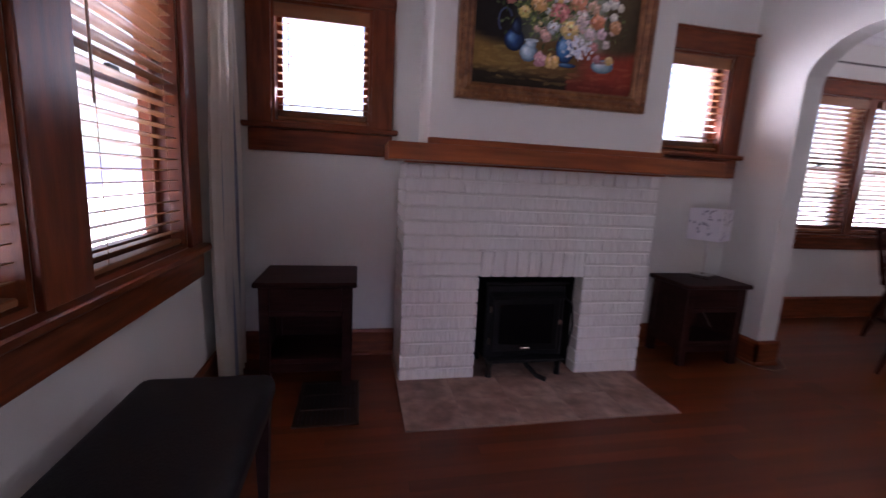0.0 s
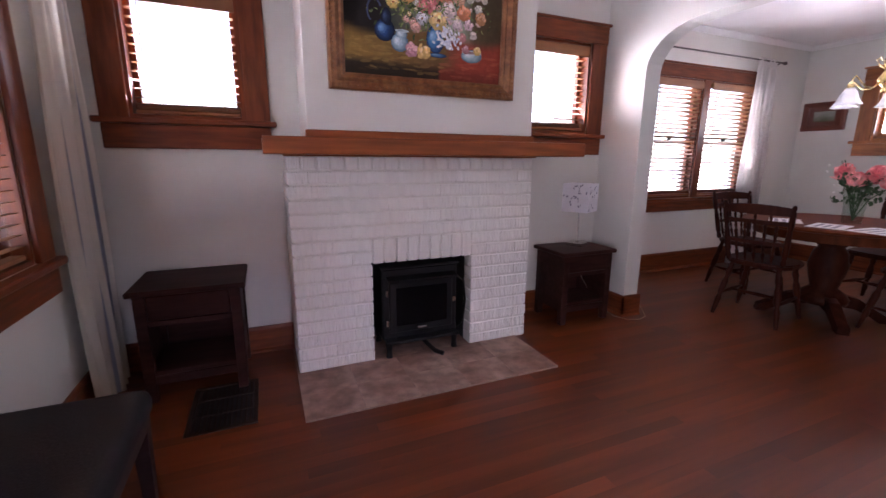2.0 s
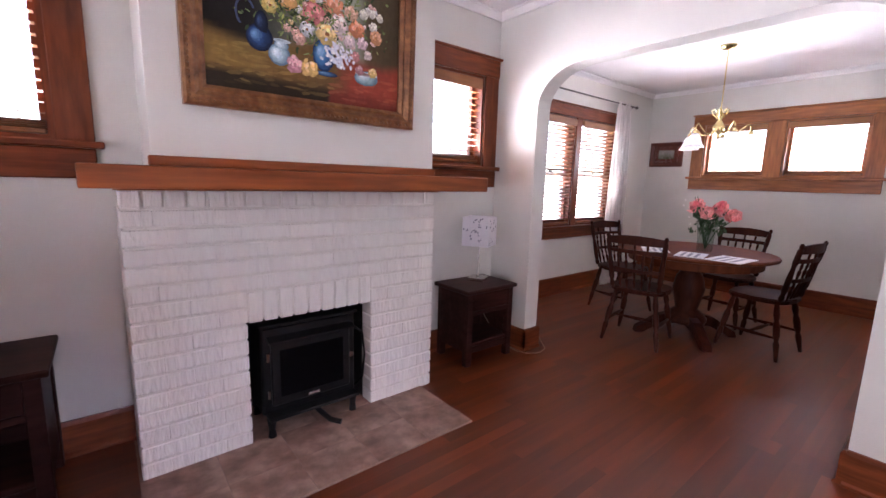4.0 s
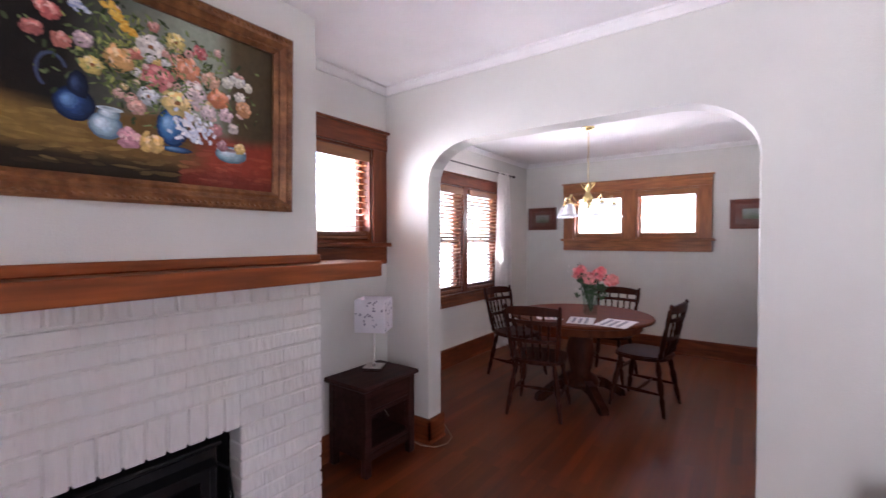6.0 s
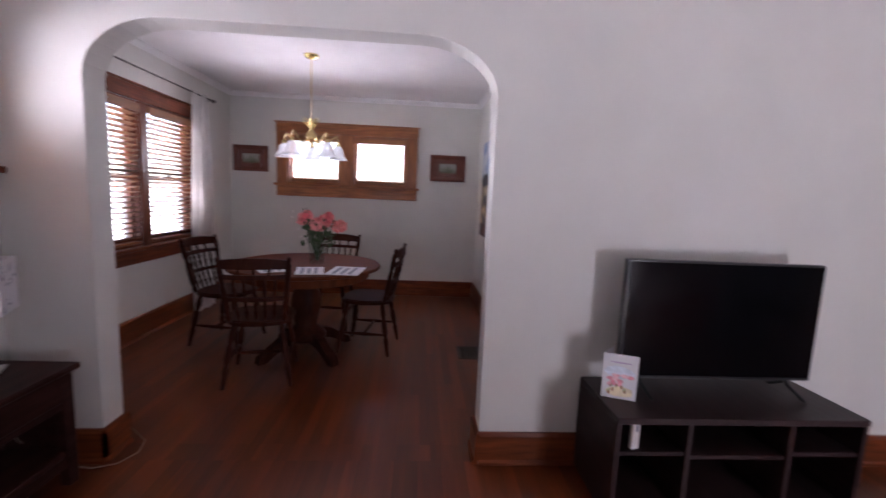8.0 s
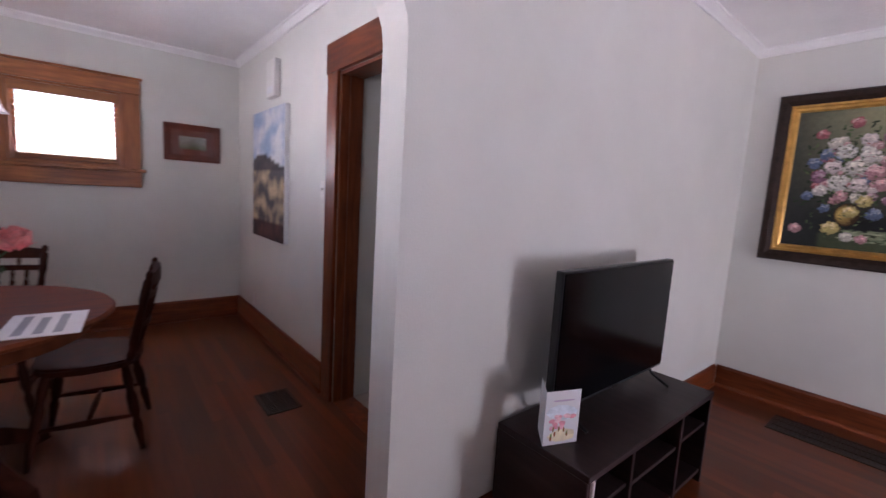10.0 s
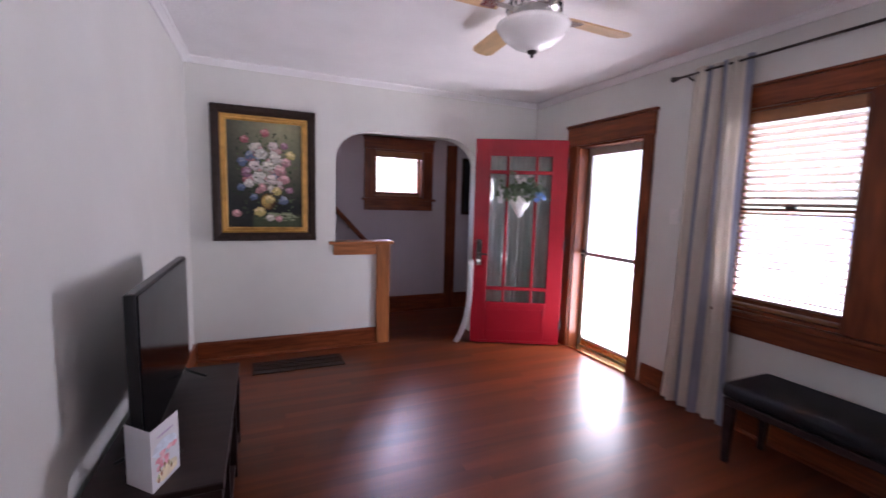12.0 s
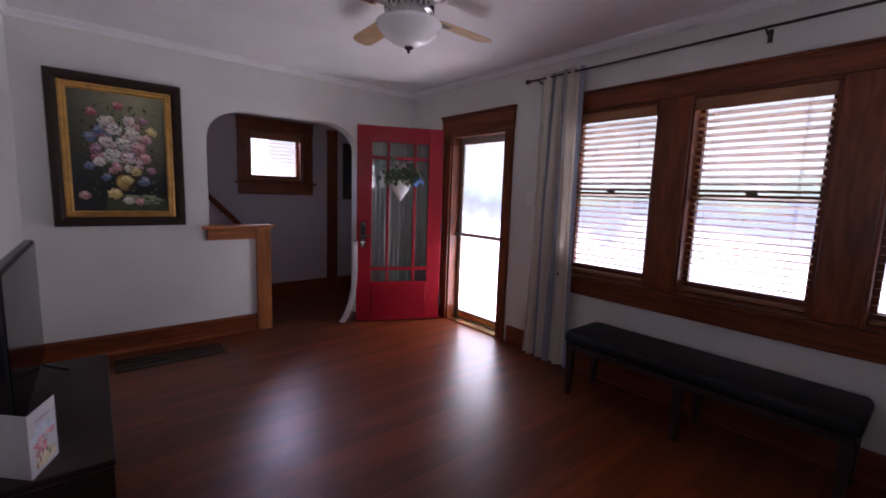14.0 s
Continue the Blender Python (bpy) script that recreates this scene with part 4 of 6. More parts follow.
tagged(obj("lamp_cord", bar(B(), [(2.20, 0.30, 0.30), (2.30, 0.20, 0.06), (2.33, 0.03, 0.008), (2.37, -0.06, 0.006), (2.46, -0.10, 0.006), (2.56, -0.07, 0.006), (2.60, 0.0, 0.03), (2.57, 0.02, 0.09)], 0.0028, 6), M_CORD, True), "thin beige lamp cord lying on the floor", "cable")


# ---- floor registers ----
def register(name_label, x0, x1, y0, y1, along_x=True, n=14):
    t = thing("floor_vent", (x0 + x1) / 2, (y0 + y1) / 2, 0, 0, name_label, "floor vent")
    w, d = (x1 - x0) / 2, (y1 - y0) / 2
    fr = B()
    for q in ((-w, w, -d, -d + 0.022), (-w, w, d - 0.022, d), (-w, -w + 0.022, -d + 0.022, d - 0.022), (w - 0.022, w, -d + 0.022, d - 0.022)):
        box(fr, *q, 0.0, 0.007, 0.002)
    part("border", fr, M_VENT, t)
    # shade of the duct below, put into a flat black sheet
    part("dark_sheet", box(B(), -w + 0.02, w - 0.02, -d + 0.02, d - 0.02, 0.0005, 0.0016), M_BLACK, t)
    me = None
    for k in range(n):
        c = -w + 0.022 + (2 * w - 0.044) * (k + 0.5) / n
        if me is None:
            ob = part("slat", box(B(), -0.0045, 0.0045, -d + 0.022, d - 0.022, 0.0018, 0.006), M_VENT, t)
            me = ob.data
        else:
            ob = new("slat", me)
            ob.parent = t
        ob.location = (c, 0, 0)
    for y in (-d / 3, d / 3):
        part("cross_bar", box(B(), -w + 0.022, w - 0.022, y - 0.003, y + 0.003, 0.0016, 0.0066), M_VENT, t)


register("dark brown metal register in the floor by the hearth", -0.515, -0.215, -0.39, 0.04, n=12)
register("wide brown metal return-air grille by the wall", 1.21, 1.95, -4.64, -4.37, n=30)
register("small dark register in the dining room floor", 3.76, 4.05, -2.05, -1.84, n=12)


# ---- pictures ----
def paint_layer(bm):
    return bm.loops.layers.float_color.new("paint")


def dab(bm, lay, cx, cz, rx, rz, y, col, rng, n=9, rot=0.0, jit=0.12):
    """One thick dab of paint, facing -y."""
    c = bm.verts.new((cx, y - 0.0008, cz))
    ring = []
    for i in range(n):
        a = 2 * math.pi * i / n
        k = 1 + rng.uniform(-jit, jit)
        px, pz = rx * k * math.cos(a), rz * k * math.sin(a)
        ring.append(bm.verts.new((cx + px * math.cos(rot) - pz * math.sin(rot), y, cz + px * math.sin(rot) + pz * math.cos(rot))))
    for i in range(n):
        f = bm.faces.new((c, ring[i], ring[(i + 1) % n]))
        sh_ = rng.uniform(0.82, 1.15)
        for lp_ in f.loops:
            k = 1.12 if lp_.vert is c else sh_
            lp_[lay] = (min(1, col[0] * k), min(1, col[1] * k), min(1, col[2] * k), 1)


def blossom(bm, lay, cx, cz, r, y, col, rng, heart=None, petals=11):
    """A painted bloom: a ragged dark ground, then rings of small strokes, lighter towards the upper side."""
    dab(bm, lay, cx, cz, r * 0.86, r * 0.80, y, tuple(c * 0.60 for c in col), rng, 11, 0.0, 0.25)
    for ring, (rad, size, k, n) in enumerate(((0.74, 0.30, 0.86, petals), (0.52, 0.28, 1.0, petals - 2), (0.28, 0.24, 1.08, petals - 5))):
        for i in range(n):
            a = 2 * math.pi * i / n + rng.uniform(-0.35, 0.35)
            q = rad + rng.uniform(-0.10, 0.10)
            v = rng.uniform(0.72, 1.16) * k * (1 + 0.22 * math.sin(a))
            tint = mixc(col, (0.86, 0.80, 0.70), rng.uniform(0, 0.35) if v > 0.95 else 0.0)
            dab(bm, lay, cx + r * q * math.cos(a), cz + r * q * math.sin(a), r * size * rng.uniform(0.7, 1.15), r * size * rng.uniform(0.45, 0.8),
                y - 0.0010 * (ring + 1) - rng.uniform(0, 0.0006), tuple(min(0.9, c * v) for c in tint), rng, 7, a + 1.57 + rng.uniform(-0.5, 0.5), 0.2)
    dab(bm, lay, cx, cz, r * 0.20, r * 0.17, y - 0.0042, heart or tuple(c * 0.72 for c in col), rng, 7, 0.0, 0.25)


def backdrop_grid(bm, lay, x0, x1, z0, z1, y, shade_fn, nx=34, nz=26):
    g = [[bm.verts.new((x0 + (x1 - x0) * i / nx, y, z0 + (z1 - z0) * j / nz)) for i in range(nx + 1)] for j in range(nz + 1)]
    for j in range(nz):
        for i in range(nx):
            f = bm.faces.new((g[j][i], g[j][i + 1], g[j + 1][i + 1], g[j + 1][i]))
            for lp_, (a, b) in zip(f.loops, ((i, j), (i + 1, j), (i + 1, j + 1), (i, j + 1))):
                lp_[lay] = (*shade_fn(a / nx, b / nz), 1)


def mixc(a, b, t):
    t = max(0.0, min(1.0, t))
    return tuple(p + (q - p) * t for p, q in zip(a, b))


def frame_bars(t, w, h, width, prof, material, y_back=0.0, name="frame_bar"):
    """Four mitred frame bars round an opening w x h; prof: (share of width from outside, how far proud)."""
    for side in range(4):
        bm = B()
        rings = []
        for e in (-1, 1):
            ring = []
            for s, q in prof:
                o = width * (1 - s)
                if side % 2 == 0:
                    x, z = e * (w / 2 + o), (h / 2 + o) * (1 if side == 0 else -1)
                else:
                    x, z = (w / 2 + o) * (1 if side == 1 else -1), e * (h / 2 + o)
                ring.append(bm.verts.new((x, y_back - q, z)))
            rings.append(ring)
        n = len(prof)
        for k in range(n):
            bm.faces.new((rings[0][k], rings[0][(k + 1) % n], rings[1][(k + 1) % n], rings[1][k]))
        bm.faces.new(rings[0][::-1])
        bm.faces.new(rings[1])
        part(name, bm, material, t)


# large flower still life above the mantel
pg = thing("painting", 0.766, 0.0, 1.933, 0, "large framed oil painting of mixed flowers and blue vases", "painting")
pg.matrix_basis = pose(0.766, -0.002, 1.933, 1.6, 0, 0)
PW, PH_ = 0.90, 0.615
frame_bars(pg, PW, PH_, 0.085, [(0, 0), (0, 0.045), (0.12, 0.055), (0.25, 0.048), (0.45, 0.052), (0.7, 0.034), (0.82, 0.038), (1.0, 0.026), (1.0, 0.0)], M_GOLD)
orn = B()
orng = random.Random(2)
for side in range(4):
    ln = (PW if side % 2 == 0 else PH_) + 0.12
    n = int(ln / 0.022)
    for k in range(n):
        u = -ln / 2 + ln * (k + 0.5) / n
        o = 0.066
        x, z = ((u, (PH_ / 2 + o) * (1 if side == 0 else -1)) if side % 2 == 0 else ((PW / 2 + o) * (1 if side == 1 else -1), u))
        turned(orn, [(0.004, 0), (0.0085, 0.3), (0.005, 0.7), (0.001, 1)], (x, -0.046, z), (x, -0.055, z), 6)
tagged(part("carving", orn, M_GOLD, pg, "row of small gilt carved beads"), kind="stuff")
cv = B()
lay = paint_layer(cv)


def still_bg(u, v):
    base = mixc((0.012, 0.009, 0.008), (0.33, 0.38, 0.29), (u - 0.20) * 2.4 * (1 - abs(u - 0.58) * 1.2))
    if u > 0.72:
        base = mixc(base, mixc((0.10, 0.075, 0.035), (0.05, 0.035, 0.018), (u - 0.76) * 4), (u - 0.72) * 12)
    table = mixc((0.24, 0.15, 0.04), (0.11, 0.055, 0.02), u * 1.4)
    if u > 0.60:
        table = mixc(table, (0.27, 0.045, 0.025), (u - 0.60) * 8)
    base = mixc(table, base, (v - 0.33 + 0.05 * math.sin(u * 9)) * 14)
    edge = (0.022, 0.014, 0.009) if u < 0.58 else (0.17, 0.028, 0.018)
    return mixc(edge, base, (v - 0.10 + 0.05 * u) * 16)


backdrop_grid(cv, lay, -PW / 2, PW / 2, -PH_ / 2, PH_ / 2, -0.012, still_bg, 44, 32)
prng = random.Random(21)


def at_p(u, v):
    return -PW / 2 + PW * u, -PH_ / 2 + PH_ * v


for k in range(620):
    u, v = prng.gauss(0.50, 0.145), prng.gauss(0.66, 0.13)
    if 0.03 < u < 0.97 and 0.3 < v < 0.97:
        x, z = at_p(u, v)
        dab(cv, lay, x, z, prng.uniform(0.005, 0.018), prng.uniform(0.003, 0.007), -0.0126 - prng.uniform(0, 0.001), mixc((0.018, 0.035, 0.014), (0.20, 0.27, 0.10), prng.random() ** 1.6), prng, 6, prng.uniform(0, 3))
for k in range(120):
    u, v = prng.uniform(0.02, 0.98), prng.uniform(0.03, 0.33)
    x, z = at_p(u, v)
    dab(cv, lay, x, z, prng.uniform(0.015, 0.05), prng.uniform(0.004, 0.010), -0.0126, mixc(still_bg(u, v), (0.38, 0.26, 0.08) if u < 0.60 else (0.45, 0.13, 0.07), prng.uniform(0, 0.30)), prng, 6, prng.uniform(-0.2, 0.2))
# jug, small pitcher, round vase, bowl: each from dark rim to lit side
def pot(u, v, rx, rz, dark, mid, light, depth=0.0):
    x, z = at_p(u, v)
    y = -0.0132 - depth
    for k in range(9):
        t_ = k / 8
        col = mixc(dark, mid, t_ * 2) if t_ < 0.5 else mixc(mid, light, t_ * 2 - 1)
        q = 1 - 0.86 * t_
        dab(cv, lay, x - rx * 0.38 * t_, z + rz * 0.22 * t_, rx * q, rz * q, y - 0.00022 * k, col, prng, 16, 0, 0.015 + 0.04 * t_)


pot(0.235, 0.36, 0.055, 0.055, (0.006, 0.012, 0.04), (0.02, 0.06, 0.18), (0.16, 0.32, 0.58))
pot(0.245, 0.455, 0.028, 0.05, (0.005, 0.008, 0.02), (0.012, 0.022, 0.06), (0.05, 0.09, 0.20), 0.0005)
pot(0.325, 0.275, 0.048, 0.045, (0.10, 0.17, 0.26), (0.34, 0.48, 0.58), (0.74, 0.82, 0.86))
pot(0.335, 0.34, 0.032, 0.022, (0.12, 0.20, 0.28), (0.40, 0.52, 0.60), (0.70, 0.78, 0.82), 0.0004)
pot(0.338, 0.368, 0.038, 0.008, (0.50, 0.60, 0.66), (0.40, 0.50, 0.55), (0.16, 0.20, 0.22), 0.003)
pot(0.550, 0.335, 0.054, 0.072, (0.008, 0.03, 0.10), (0.05, 0.18, 0.44), (0.30, 0.52, 0.76))
pot(0.565, 0.205, 0.055, 0.012, (0.01, 0.03, 0.08), (0.05, 0.13, 0.30), (0.16, 0.30, 0.50))
pot(0.795, 0.225, 0.066, 0.035, (0.10, 0.18, 0.24), (0.30, 0.46, 0.55), (0.70, 0.80, 0.84))
pot(0.795, 0.254, 0.062, 0.010, (0.55, 0.66, 0.72), (0.30, 0.22, 0.22), (0.12, 0.05, 0.05), 0.003)
hx, hz = at_p(0.175, 0.50)
for k in range(30):
    a = 0.5 + k * 0.12
    dab(cv, lay, hx + 0.035 * math.cos(a), hz + 0.055 * math.sin(a), 0.008, 0.005, -0.0142, (0.05, 0.07, 0.14), prng, 6, a + 1.57)
flowers = [(0.165, 0.80, 0.036, (0.52, 0.08, 0.07)), (0.125, 0.69, 0.030, (0.50, 0.12, 0.10)), (0.20, 0.665, 0.030, (0.55, 0.16, 0.12)), (0.26, 0.70, 0.030, (0.55, 0.40, 0.46)),
           (0.285, 0.58, 0.036, (0.66, 0.52, 0.12)), (0.365, 0.655, 0.052, (0.68, 0.36, 0.10)), (0.47, 0.77, 0.050, (0.80, 0.78, 0.74)), (0.56, 0.845, 0.038, (0.72, 0.58, 0.16)),
           (0.655, 0.83, 0.032, (0.52, 0.07, 0.09)), (0.60, 0.70, 0.058, (0.72, 0.26, 0.12)), (0.505, 0.60, 0.062, (0.66, 0.16, 0.17)), (0.70, 0.68, 0.040, (0.70, 0.40, 0.26)),
           (0.63, 0.565, 0.056, (0.74, 0.60, 0.62)), (0.735, 0.575, 0.046, (0.74, 0.22, 0.07)), (0.565, 0.485, 0.060, (0.74, 0.54, 0.18)), (0.46, 0.485, 0.038, (0.62, 0.68, 0.78)),
           (0.69, 0.47, 0.036, (0.70, 0.58, 0.62)), (0.765, 0.48, 0.034, (0.68, 0.50, 0.58)), (0.725, 0.37, 0.028, (0.58, 0.22, 0.22)), (0.80, 0.40, 0.026, (0.60, 0.54, 0.52)),
           (0.775, 0.695, 0.028, (0.70, 0.70, 0.62)), (0.825, 0.715, 0.024, (0.72, 0.72, 0.66)), (0.83, 0.62, 0.026, (0.72, 0.72, 0.66)), (0.87, 0.70, 0.022, (0.70, 0.70, 0.60)),
           (0.85, 0.545, 0.038, (0.55, 0.24, 0.08)), (0.42, 0.41, 0.032, (0.66, 0.36, 0.30)), (0.395, 0.225, 0.042, (0.60, 0.26, 0.34)), (0.47, 0.22, 0.044, (0.72, 0.46, 0.12)),
           (0.75, 0.275, 0.026, (0.40, 0.16, 0.20)), (0.83, 0.275, 0.028, (0.72, 0.50, 0.14)), (0.48, 0.89, 0.022, (0.50, 0.18, 0.14))]
for i, (u, v, r, col) in enumerate(flowers):
    x, z = at_p(u, v)
    col = mixc(col, (0.74, 0.66, 0.58), 0.10)
    blossom(cv, lay, x, z, r * 0.95, -0.0145 - 0.0002 * i, col, prng, heart=(0.28, 0.12, 0.04) if i in (4, 6, 7, 14, 15) else None)
for k in range(60):
    x, z = at_p(max(0.2, min(0.84, prng.gauss(0.56, 0.14))), max(0.40, min(0.92, prng.gauss(0.62, 0.12))))
    if abs(x) < PW * 0.46 and abs(z) < PH_ * 0.46:
        blossom(cv, lay, x, z, prng.uniform(0.011, 0.022), -0.0142, mixc(prng.choice([(0.62, 0.20, 0.14), (0.66, 0.34, 0.30), (0.70, 0.48, 0.16), (0.60, 0.62, 0.66)]), (0.80, 0.76, 0.70), prng.uniform(0, 0.6)), prng)
for k in range(150):
    u, v = prng.gauss(0.38, 0.07), prng.gauss(0.70, 0.10)
    if v < 0.95:
        x, z = at_p(u, v)
        dab(cv, lay, x, z, prng.uniform(0.006, 0.016), prng.uniform(0.003, 0.006), -0.0136 - prng.uniform(0, 0.0006), mixc((0.08, 0.12, 0.03), (0.38, 0.42, 0.12), prng.random()), prng, 6, prng.uniform(0, 3))
for k in range(260):
    u, v = prng.gauss(0.52, 0.13), prng.gauss(0.60, 0.12)
    if 0.05 < u < 0.93 and 0.34 < v < 0.95:
        x, z = at_p(u, v)
        dab(cv, lay, x, z, prng.uniform(0.004, 0.013), prng.uniform(0.002, 0.005), -0.0175 - prng.uniform(0, 0.004), mixc((0.025, 0.05, 0.02), (0.30, 0.38, 0.14), prng.random() ** 1.4), prng, 6, prng.uniform(0, 3))
for k in range(60):
    t_ = prng.random()
    x, z = at_p(0.30 + 0.11 * t_ + prng.uniform(-0.022, 0.022), 0.985 - 0.18 * t_)
    dab(cv, lay, x, z, 0.009, 0.007, -0.0185, mixc((0.60, 0.30, 0.03), (0.75, 0.50, 0.10), prng.random()), prng, 6)
    x, z = at_p(0.15 + 0.11 * t_ + prng.uniform(-0.022, 0.022), 0.99 - 0.15 * t_)
    dab(cv, lay, x, z, 0.009, 0.007, -0.0182, mixc((0.26, 0.32, 0.52), (0.66, 0.68, 0.72), prng.random()), prng, 6)
for k in range(70):
    x, z = at_p(prng.gauss(0.625, 0.032), prng.gauss(0.345, 0.04))
    dab(cv, lay, x, z, 0.011, 0.007, -0.0215, mixc((0.50, 0.56, 0.68), (0.82, 0.82, 0.84), prng.random()), prng, 6, prng.uniform(0, 3))
part("canvas", cv, M_PAINT, pg, "oil still life of mixed flowers in a blue vase")
part("backing", box(B(), -PW / 2 - 0.02, PW / 2 + 0.02, -0.011, -0.001, -PH_ / 2 - 0.02, PH_ / 2 + 0.02), M_FRAMEDK, pg)

# tall flower painting on the stair wall
pt = thing("painting", 1.818, S, 1.604, 180, "tall flower painting in a dark frame with gilt lining", "painting")
QW, QH = 0.594, 0.892
frame_bars(pt, QW + 0.096, QH + 0.096, 0.070, [(0, 0), (0, 0.038), (0.15, 0.05), (0.6, 0.045), (1.0, 0.028), (1.0, 0.0)], M_FRAMEDK, name="outer_frame_bar")
frame_bars(pt, QW, QH, 0.048, [(0, 0), (0, 0.026), (0.3, 0.032), (0.45, 0.022), (0.75, 0.027), (1.0, 0.014), (1.0, 0.0)], M_GOLD2, name="gilt_bar")
cq = B()
lay = paint_layer(cq)


def tall_bg(u, v):
    c = mixc((0.012, 0.013, 0.013), (0.30, 0.30, 0.18), (v - 0.22) * 1.4)
    c = mixc(c, (0.03, 0.032, 0.03), abs(u - 0.68) * 1.2)
    return mixc(c, (0.09, 0.11, 0.05), 0.6) if v < 0.13 and u > 0.3 else c


backdrop_grid(cq, lay, -QW / 2, QW / 2, -QH / 2, QH / 2, -0.008, tall_bg, 20, 30)
qrng = random.Random(9)
for k in range(420):
    u, v = qrng.gauss(0.5, 0.18), qrng.gauss(0.50, 0.19)
    if 0.04 < u < 0.96 and 0.06 < v < 0.93:
        dab(cq, lay, -QW / 2 + QW * u, -QH / 2 + QH * v, qrng.uniform(0.006, 0.02), 0.006, -0.0088, mixc((0.012, 0.026, 0.014), (0.12, 0.17, 0.07), qrng.random() ** 1.6), qrng, 6, qrng.uniform(0, 3))
tones = [(0.62, 0.58, 0.50), (0.66, 0.56, 0.54), (0.55, 0.26, 0.28), (0.40, 0.10, 0.12), (0.10, 0.15, 0.27), (0.60, 0.48, 0.16), (0.66, 0.62, 0.56), (0.32, 0.14, 0.22), (0.70, 0.68, 0.62)]
q_flowers = [(0.50, 0.90, 0.032, 3), (0.25, 0.83, 0.030, 3), (0.36, 0.76, 0.034, 0), (0.60, 0.78, 0.036, 1), (0.74, 0.79, 0.028, 7), (0.45, 0.70, 0.044, 8), (0.31, 0.68, 0.036, 4), (0.82, 0.70, 0.034, 5),
             (0.62, 0.67, 0.042, 6), (0.76, 0.63, 0.036, 2), (0.22, 0.62, 0.034, 4), (0.37, 0.59, 0.042, 1), (0.53, 0.575, 0.050, 0), (0.68, 0.55, 0.042, 2), (0.27, 0.52, 0.038, 7),
             (0.42, 0.48, 0.048, 8), (0.58, 0.46, 0.040, 1), (0.74, 0.47, 0.036, 2), (0.30, 0.42, 0.036, 6), (0.46, 0.38, 0.034, 2), (0.20, 0.38, 0.028, 4), (0.64, 0.35, 0.034, 5), (0.55, 0.27, 0.036, 5),
             (0.80, 0.36, 0.026, 7), (0.14, 0.13, 0.032, 2), (0.42, 0.15, 0.040, 5), (0.55, 0.09, 0.028, 0), (0.66, 0.08, 0.026, 2), (0.35, 0.29, 0.026, 4), (0.72, 0.26, 0.034, 4)]
for k in range(9):
    q = 1 - 0.09 * k
    dab(cq, lay, -QW / 2 + QW * (0.53 - 0.006 * k), -QH / 2 + QH * 0.25, 0.062 * q, 0.075 * q, -0.0095 - 0.0001 * k, mixc((0.06, 0.03, 0.012), (0.62, 0.42, 0.12), k / 8), qrng, 14, 0, 0.03)
for k in range(70):
    dab(cq, lay, -QW / 2 + QW * qrng.uniform(0.52, 0.92), -QH / 2 + QH * qrng.uniform(0.06, 0.14), qrng.uniform(0.015, 0.035), qrng.uniform(0.004, 0.008), -0.0092, mixc((0.10, 0.13, 0.07), (0.30, 0.33, 0.20), qrng.random()), qrng, 6, qrng.uniform(-0.2, 0.2))
for k in range(46):
    a, d = qrng.uniform(0, 6.28), qrng.random() ** 0.6
    blossom(cq, lay, -QW / 2 + QW * (0.50 + 0.30 * d * math.cos(a)), -QH / 2 + QH * (0.56 + 0.24 * d * math.sin(a)), qrng.uniform(0.022, 0.038), -0.0098, mixc(tones[qrng.choice((0, 1, 2, 2, 3, 3, 4, 6, 7, 8))], (0.30, 0.24, 0.16), qrng.uniform(0.0, 0.35)), qrng)
for i, (u, v, r, c) in enumerate(q_flowers):
    blossom(cq, lay, -QW / 2 + QW * (0.5 + (u - 0.5) * 1.08), -QH / 2 + QH * v, r * 1.22, -0.0105 - 0.0002 * i, mixc(tones[c], (0.62, 0.58, 0.50), 0.06), qrng)
for k in range(170):
    u, v = qrng.gauss(0.5, 0.14), qrng.gauss(0.52, 0.16)
    if 0.08 < u < 0.92 and 0.08 < v < 0.9:
        dab(cq, lay, -QW / 2 + QW * u, -QH / 2 + QH * v, qrng.uniform(0.005, 0.015), qrng.uniform(0.002, 0.006), -0.0145 - qrng.uniform(0, 0.005), mixc((0.012, 0.026, 0.014), (0.15, 0.20, 0.08), qrng.random() ** 1.6), qrng, 6, qrng.uniform(0, 3))
part("canvas", cq, M_PAINT, pt, "dim oil painting of a tall mixed bouquet")
part("backing", box(B(), -QW / 2 - 0.08, QW / 2 + 0.08, -0.0075, -0.0005, -QH / 2 - 0.08, QH / 2 + 0.08), M_FRAMEDK, pt)

# ---- television, stand, card, remote ----
ts = thing("tv_stand", 2.19, -2.855, 0, 0, "low espresso wood television stand with open cubbies", "tv stand")
SX0, SX1, SY0, SY1, SH = -0.20, 0.20, -0.555, 0.555, 0.475
part("top", box(B(), SX0 - 0.005, SX1, SY0, SY1, SH - 0.028, SH, 0.003), M_DARK, ts)
cols = [SY0, SY0 + 0.33, SY1 - 0.33, SY1 - 0.022]
for y in cols:
    part("upright", box(B(), SX0, SX1 - 0.006, y, y + 0.022, 0.0, SH - 0.028, 0.002), M_DARK, ts)
for (a, b), z in zip(zip(cols, cols[1:]), (0.30, 0.285, 0.30)):
    part("shelf", box(B(), SX0 + 0.012, SX1 - 0.008, a + 0.022, b, z, z + 0.018, 0.002), M_DARK, ts)
    part("bottom", box(B(), SX0 + 0.008, SX1 - 0.008, a + 0.022, b, 0.05, 0.07, 0.002), M_DARK, ts)
part("back_panel", box(B(), SX1 - 0.006, SX1, SY0, SY1, 0.0, SH - 0.028), M_DARK, ts)
